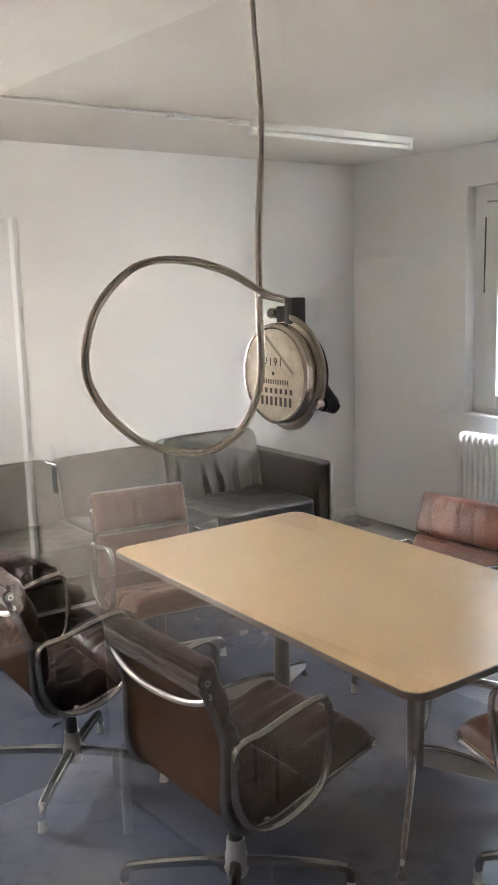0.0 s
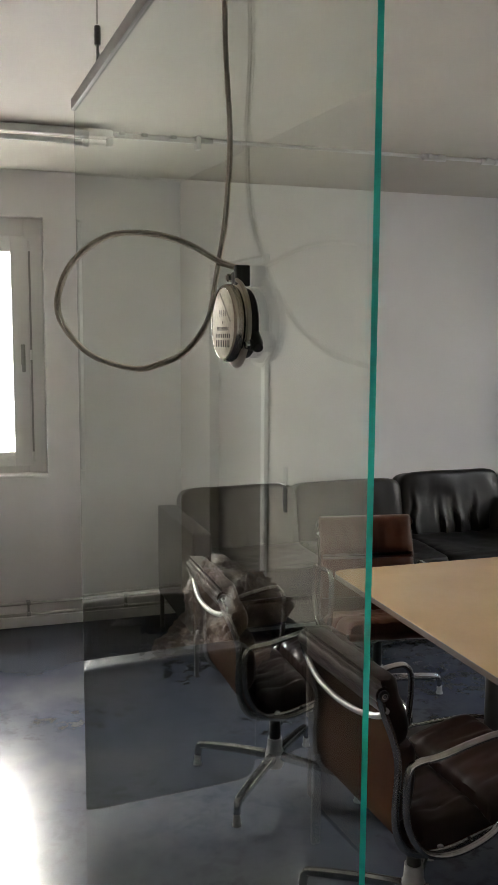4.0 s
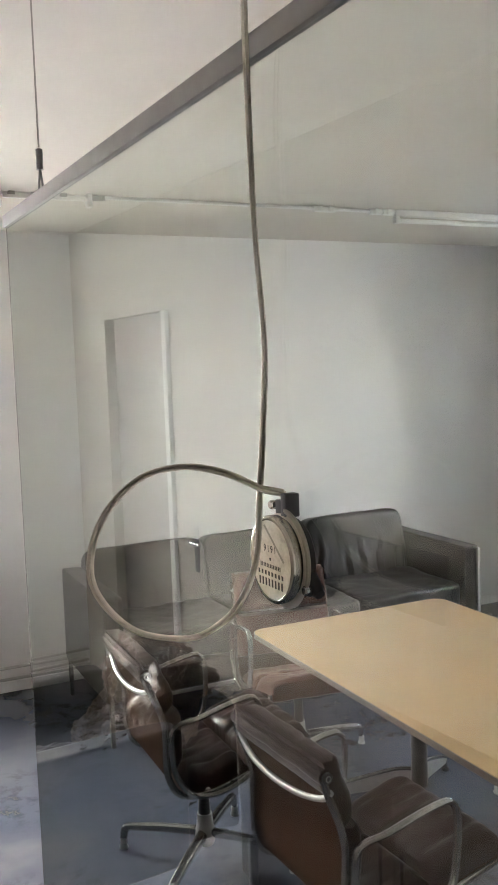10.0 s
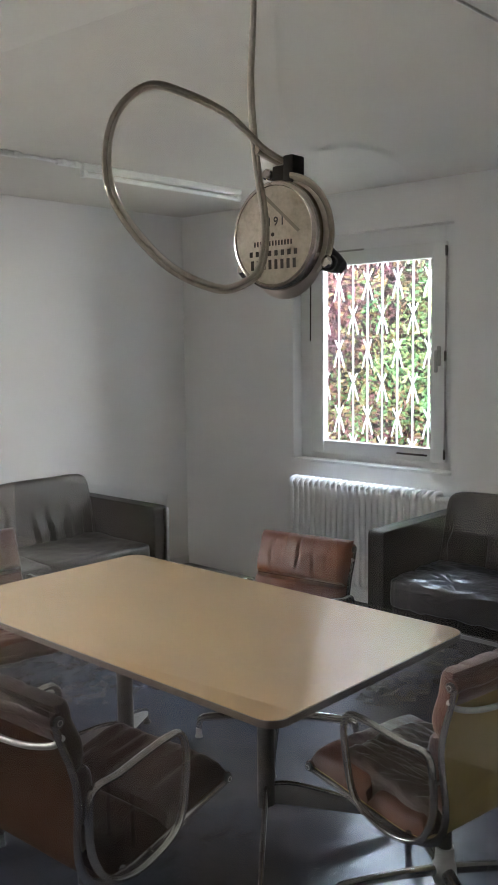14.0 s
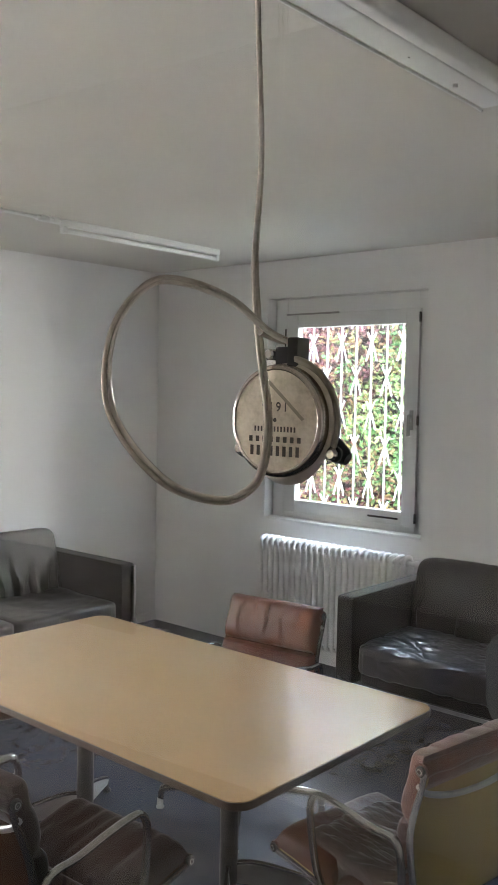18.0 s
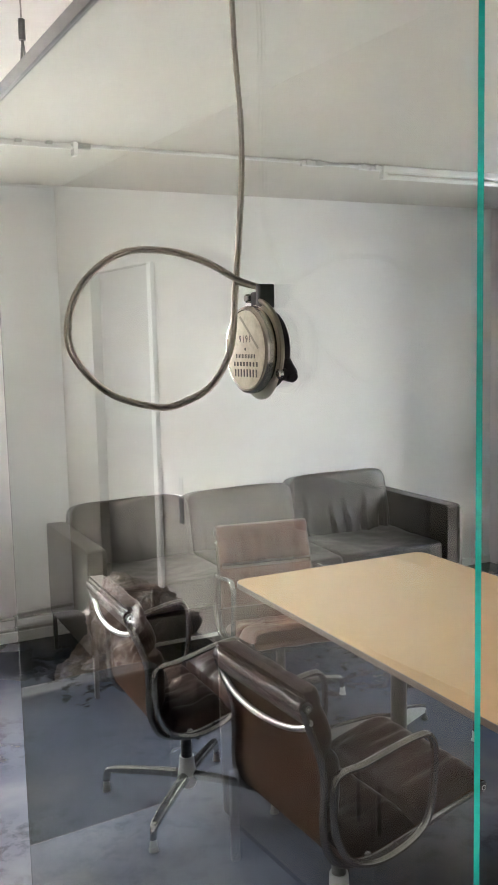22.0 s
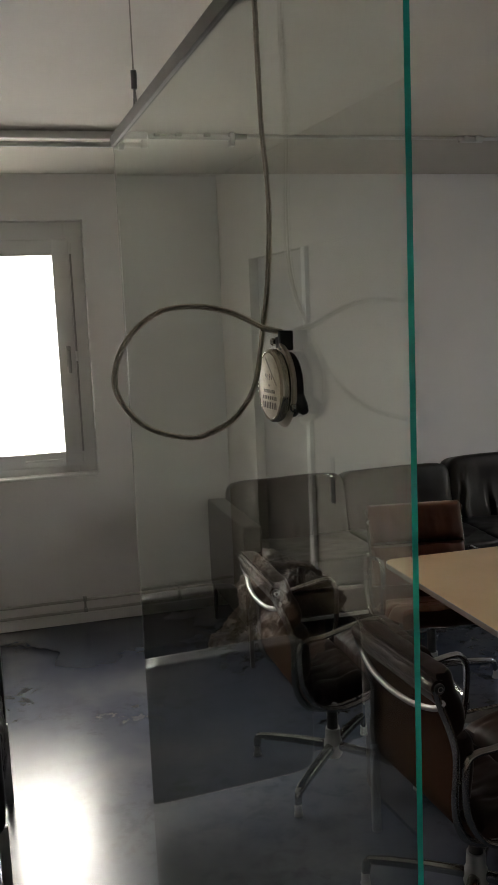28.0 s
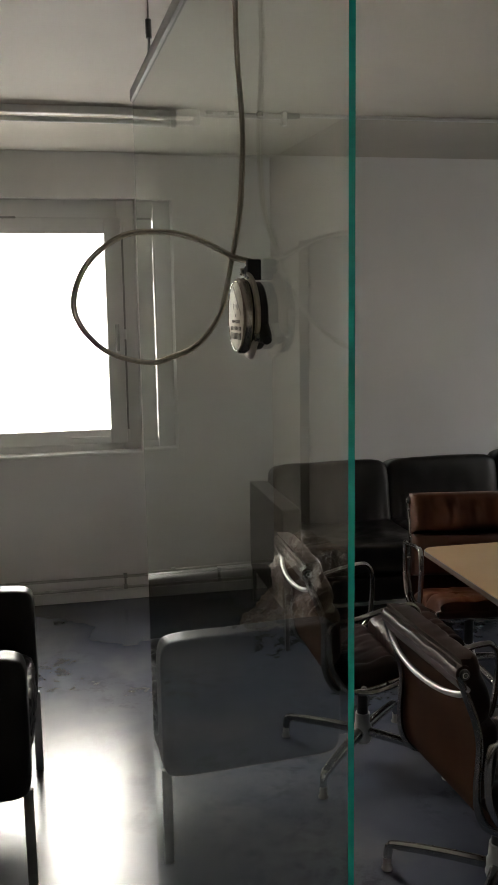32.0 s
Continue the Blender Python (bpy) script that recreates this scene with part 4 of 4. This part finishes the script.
    part("hub", lathe([(0.0, 0.066), (0.030, 0.066), (0.038, 0.09), (0.036, 0.128), (0.030, 0.140), (0.028, 0.185), (0.0, 0.185)], 24), satin_aluminium, c)
    for k in range(4):
        a = radians(base_turn + 90 * k)
        d = Vector((math.cos(a), math.sin(a), 0))
        line = smooth_line([d * 0.02 + Vector((0, 0, 0.112)), d * 0.16 + Vector((0, 0, 0.106)), d * 0.300 + Vector((0, 0, 0.092)), d * 0.333 + Vector((0, 0, 0.080)), d * 0.341 + Vector((0, 0, 0.040))], 5)
        part("star_leg", tube(line, [0.022 - 0.0085 * i / (len(line) - 1) for i in range(len(line))], 10, flat=0.8), aluminium, c)
        part("glide", lathe([(0.0, 0.0), (0.0165, 0.0), (0.0175, 0.005), (0.0135, 0.011), (0.0125, 0.042), (0.0, 0.042)], 16, Matrix.Translation(d * 0.342)), satin_aluminium, c)
    # the shell tips and sinks on its column
    if tilt or lift:
        tip = Matrix.Translation((0, 0, 0.33 + lift)) @ pose(0, 0, 0, 0, tilt, 0) @ Matrix.Translation((0, 0, -0.33))
        for ob in c.children_recursive:
            if ob.name.split(".")[0] not in ("column", "hub", "star_leg", "glide"):
                ob.data.transform(tip)
    return c


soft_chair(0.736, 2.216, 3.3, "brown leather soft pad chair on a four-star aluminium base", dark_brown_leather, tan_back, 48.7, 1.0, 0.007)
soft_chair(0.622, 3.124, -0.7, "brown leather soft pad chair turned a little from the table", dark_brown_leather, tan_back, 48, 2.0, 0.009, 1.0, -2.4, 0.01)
soft_chair(1.342, 3.703, 261, "tan leather soft pad chair at the table's end", tan_leather, tan_back, 9, 3.0, 0.003, 1.0, 0.0, -0.018)
soft_chair(2.125, 2.725, 187, "creased red-brown leather soft pad chair with open arms", brown_leather, tan_back, 31, 4.0, 0.015, 1.0, 0.0, -0.02)
soft_chair(1.608, 1.596, 81, "brown leather soft pad chair with olive cloth back and crumpled seat", glossy_brown_leather, olive_cloth, 60, 5.0, 0.016, 1.0, 5.4, -0.052, crumpled_leather)

# ---- sofas ----
def sofa(m, label, width, seats, hide, group, seat_fold=0.004, back_fold=0.004, back_h=0.92, seed=1, seat_hide=None, back_hide=None, fine=1.0, metal_front=False, seat_top=0.47, under=0.17, lean=12.0, arm_len=0.86, back_y=0.665):
    """Faces local -y; origin at the floor in the middle of its front edge."""
    s = thing("sofa" if seats > 1 else "armchair", m, label, "sofa" if seats > 1 else "armchair", group)
    D, AW, AH = 0.86, 0.10, 0.745
    hw = width / 2
    for sx in (-1, 1):
        bar = metal_front and sx > 0
        x0, x1 = sorted((sx * hw, sx * (hw - AW)))
        part("armrest", cushion(AW / 2, arm_len / 2 - 0.01, (AH - under) / 2, 36.0 if seats > 1 else 11.0, 16, 0.0015, 4.0, seed + sx, m=Matrix.Translation(((x0 + x1) / 2, arm_len / 2 + 0.005, (AH + under) / 2))), hide, s)
        for y in (0.012, D - 0.03):
            g = 0.0 if bar else 0.012
            part("leg", box(sx * (hw - g) - 0.02 * (sx > 0), sx * (hw - g) + 0.02 * (sx < 0), y - 0.014 * bar, y + 0.03, 0, AH - 0.012 if bar and y < 0.1 else under + 0.03, 0.003), black_metal if seats > 1 and not bar else satin_aluminium, s, "flat metal leg")
    part("base", cushion(hw - AW, D / 2 - 0.03, 0.07, 14.0, 12, 0.002, 4.0, seed + 9, m=Matrix.Translation((0, D / 2, under + 0.07))), hide, s)
    if seats > 1:
        part("front_rail", box(-hw + AW, hw - AW, 0.0, 0.012, under - 0.005, under + 0.013, 0.002), satin_aluminium, s, "thin metal rail")
    part("back_panel", cushion(hw - AW, 0.05, (AH - under) / 2 - 0.005, 14.0, 12, 0.002, 4.0, seed + 5, m=Matrix.Translation((0, D - 0.06, (AH + under) / 2))), hide, s)
    cw = (width - 2 * AW) / seats
    for k in range(seats):
        x = -hw + AW + cw * (k + 0.5)
        part("seat_cushion", cushion(cw / 2 + 0.004, 0.33, 0.085, 9.0, 72, 0.008, 3.5, seed + k * 2.3, 0.018, seat_fold, Matrix.Translation((x, 0.345, seat_top - 0.085)), fine), seat_hide or hide, s)
        bf = 0.022 if metal_front and k == seats - 1 else back_fold
        part("back_cushion", cushion(cw / 2 + 0.004 if seats > 1 else hw * 0.72, 0.10, 0.245, 8.0, 72, 0.008, 3.5, seed + 20 + k * 1.9, 0.0, bf, Matrix.Translation((x + (0.09 if seats == 1 else 0), back_y, back_h - (0.03 if k < seats - 1 and seats > 2 else 0) - 0.245 * math.cos(radians(lean)))) @ pose(0, 0, 0, -lean, 0, 0), fine), back_hide or hide, s)
    return s


sofa(pose(1.725, 4.235, 0), "worn black leather sofa with box arms and metal legs", 2.29, 3, black_leather, "leather sofas", 0.006, 0.004, 0.885, 1, sheen_leather, sheen_leather, 1.0, True, 0.535, 0.22, 12.0, 0.86, 0.70)
sofa(pose(3.04, 1.90, 0, 0, 0, -90), "black leather sofa with a crumpled shiny seat", 2.02, 2, black_leather, "leather sofas", 0.012, 0.016, 0.875, 5, shiny_black_leather, None, 1.6, False, 0.520, 0.30)
sofa(pose(-0.60, 2.955, 0, 0, 0, 90), "black armchair with crumpled brown leather cushions, pale highlights in their colour", 0.76, 1, grey_leather, "leather sofas", 0.012, 0.034, 0.845, 9, grey_leather, highlighted_brown_leather, 3.5, False, 0.52, 0.29, 36.0, 0.62, 0.66)



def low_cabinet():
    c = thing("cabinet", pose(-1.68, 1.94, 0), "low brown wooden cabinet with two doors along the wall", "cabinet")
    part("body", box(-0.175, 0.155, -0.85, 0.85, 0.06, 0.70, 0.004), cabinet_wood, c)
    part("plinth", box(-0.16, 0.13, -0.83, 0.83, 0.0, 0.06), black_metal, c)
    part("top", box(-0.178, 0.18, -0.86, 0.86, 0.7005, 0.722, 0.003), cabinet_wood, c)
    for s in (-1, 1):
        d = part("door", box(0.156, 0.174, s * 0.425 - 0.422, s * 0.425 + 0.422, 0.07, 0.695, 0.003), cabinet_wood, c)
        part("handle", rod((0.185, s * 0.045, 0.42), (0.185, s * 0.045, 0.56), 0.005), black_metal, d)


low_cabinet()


# unseen boards, added to darken what the glass mirrors over the sofas
def reflection_dimmer(y0, y1):
    b = thing("dimming_board", pose(XW, (y0 + y1) / 2, 1.165), "unseen dark board added to dim the wall's reflection in the glass", "board", "boards on the wall")
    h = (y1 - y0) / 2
    part("panel", box(0.002, 0.022, -h, h, -0.105, 0.105, 0.003), dimmer_dark, b)
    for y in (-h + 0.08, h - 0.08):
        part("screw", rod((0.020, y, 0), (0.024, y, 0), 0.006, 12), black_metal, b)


reflection_dimmer(2.10, 2.80)
reflection_dimmer(0.60, 1.50)


def grey_chair():
    c = thing("upholstered_chair", pose(2.43, 1.515, 0, 0, 0, 8), "dark grey upholstered chair with a rounded back", "chair")
    part("backrest", cushion(0.045, 0.25, 0.20, 4.0, 20, 0.004, 5.0, 3, m=Matrix.Translation((0, 0, 0.735)) @ pose(0, 0, 0, 0, -6, 0)), grey_cloth, c)
    part("seat", cushion(0.23, 0.25, 0.05, 5.0, 16, 0.004, 5.0, 4, m=Matrix.Translation((0.25, 0, 0.44))), grey_cloth, c)
    for y in (-0.21, 0.21):
        part("back_post", rod((0.02, y, 0.42), (0.005, y, 0.66), 0.011), black_metal, c)
        for x in (0.04, 0.44):
            part("leg", rod((x, y, 0), (x, y, 0.42), 0.012), black_metal, c)


grey_chair()

# ---- outside the barred window ----
def grille():
    g = thing("window_grille", pose(XE + TH + 0.03, (BV0 + BV1) / 2, 0), "white iron window grille with crossed ornaments", "grille")
    z0, z1 = WZ0 - 0.02, WZ1 + 0.02
    for z in (z0 + 0.04, z1 - 0.04):
        part("rail", box(-0.008, 0.008, -0.66, 0.66, z - 0.012, z + 0.012, 0.002), frame_paint, g)
    for k in range(11):
        y = -0.605 + 0.121 * k
        bar = part("bar", rod((0, y, z0), (0, y, z1), 0.007, 10), frame_paint, g)
        for z in (1.17, 1.63, 2.09) if k % 2 else (0.97, 1.40, 1.86, 2.31):
            bm = bmesh.new()
            for s in (-1, 1):
                bm_tube(bm, smooth_line([(0.006 * s, y - 0.038 * s, z - 0.095), (0.008 * s, y - 0.008 * s, z), (0.006 * s, y + 0.038 * s, z + 0.095)], 4), 0.0068, 8)
            part("ornament", bm, frame_paint, bar)


grille()


def hedge(name, x0, x1, y0, y1, z0, z1, count, size, label, seed):
    rng = random.Random(seed)
    verts, faces = [], []
    for _ in range(count):
        p = Vector((rng.uniform(x0, x1), rng.uniform(y0, y1), rng.uniform(z0, z1)))
        p.x += 0.25 * noise.noise(Vector((p.y * 1.4, p.z * 1.4, seed)))
        e = Euler((rng.uniform(0, 6.3), rng.uniform(0, 6.3), rng.uniform(0, 6.3))).to_matrix()
        s = size * rng.uniform(0.6, 1.35)
        i = len(verts)
        for a, b, c in ((0, -1, 0), (0.42, -0.25, 0.10), (0.34, 0.45, 0.06), (0, 1, -0.12), (-0.34, 0.45, 0.06), (-0.42, -0.25, 0.10)):
            verts.append(p + e @ (Vector((a, b, c)) * s))
        faces.append((i, i + 1, i + 2, i + 3))
        faces.append((i, i + 3, i + 4, i + 5))
    me = bpy.data.meshes.new(name)
    me.from_pydata(verts, [], faces)
    me.materials.append(leaves)
    return tagged(new(name, me), label, "hedge", kind="stuff")


hedge("hedge", 5.15, 5.75, 1.6, 7.4, -0.3, 3.6, 62000, 0.027, "autumn hedge of green, red and yellow leaves", 3)
solid("garden_bank", box(5.75, 6.2, 0.5, 9.0, -0.3, 3.4, 0.05), plain("dark_bank", (0.035, 0.026, 0.027), 0.9), "dark earth bank behind the hedge", kind="structure")


def haze():
    m, t, p = node_mat("bright_haze")
    em = t.nodes.new("ShaderNodeEmission")
    em.inputs["Color"].default_value, em.inputs["Strength"].default_value = (1.0, 0.975, 0.915, 1), 44.0
    t.links.new(em.outputs[0], t.nodes["Material Output"].inputs["Surface"])
    return m


solid("backdrop", box(-7.0, 4.0, 9.0, 9.05, -0.3, 6.0), haze(), "white overcast distance outside the window", kind="structure")
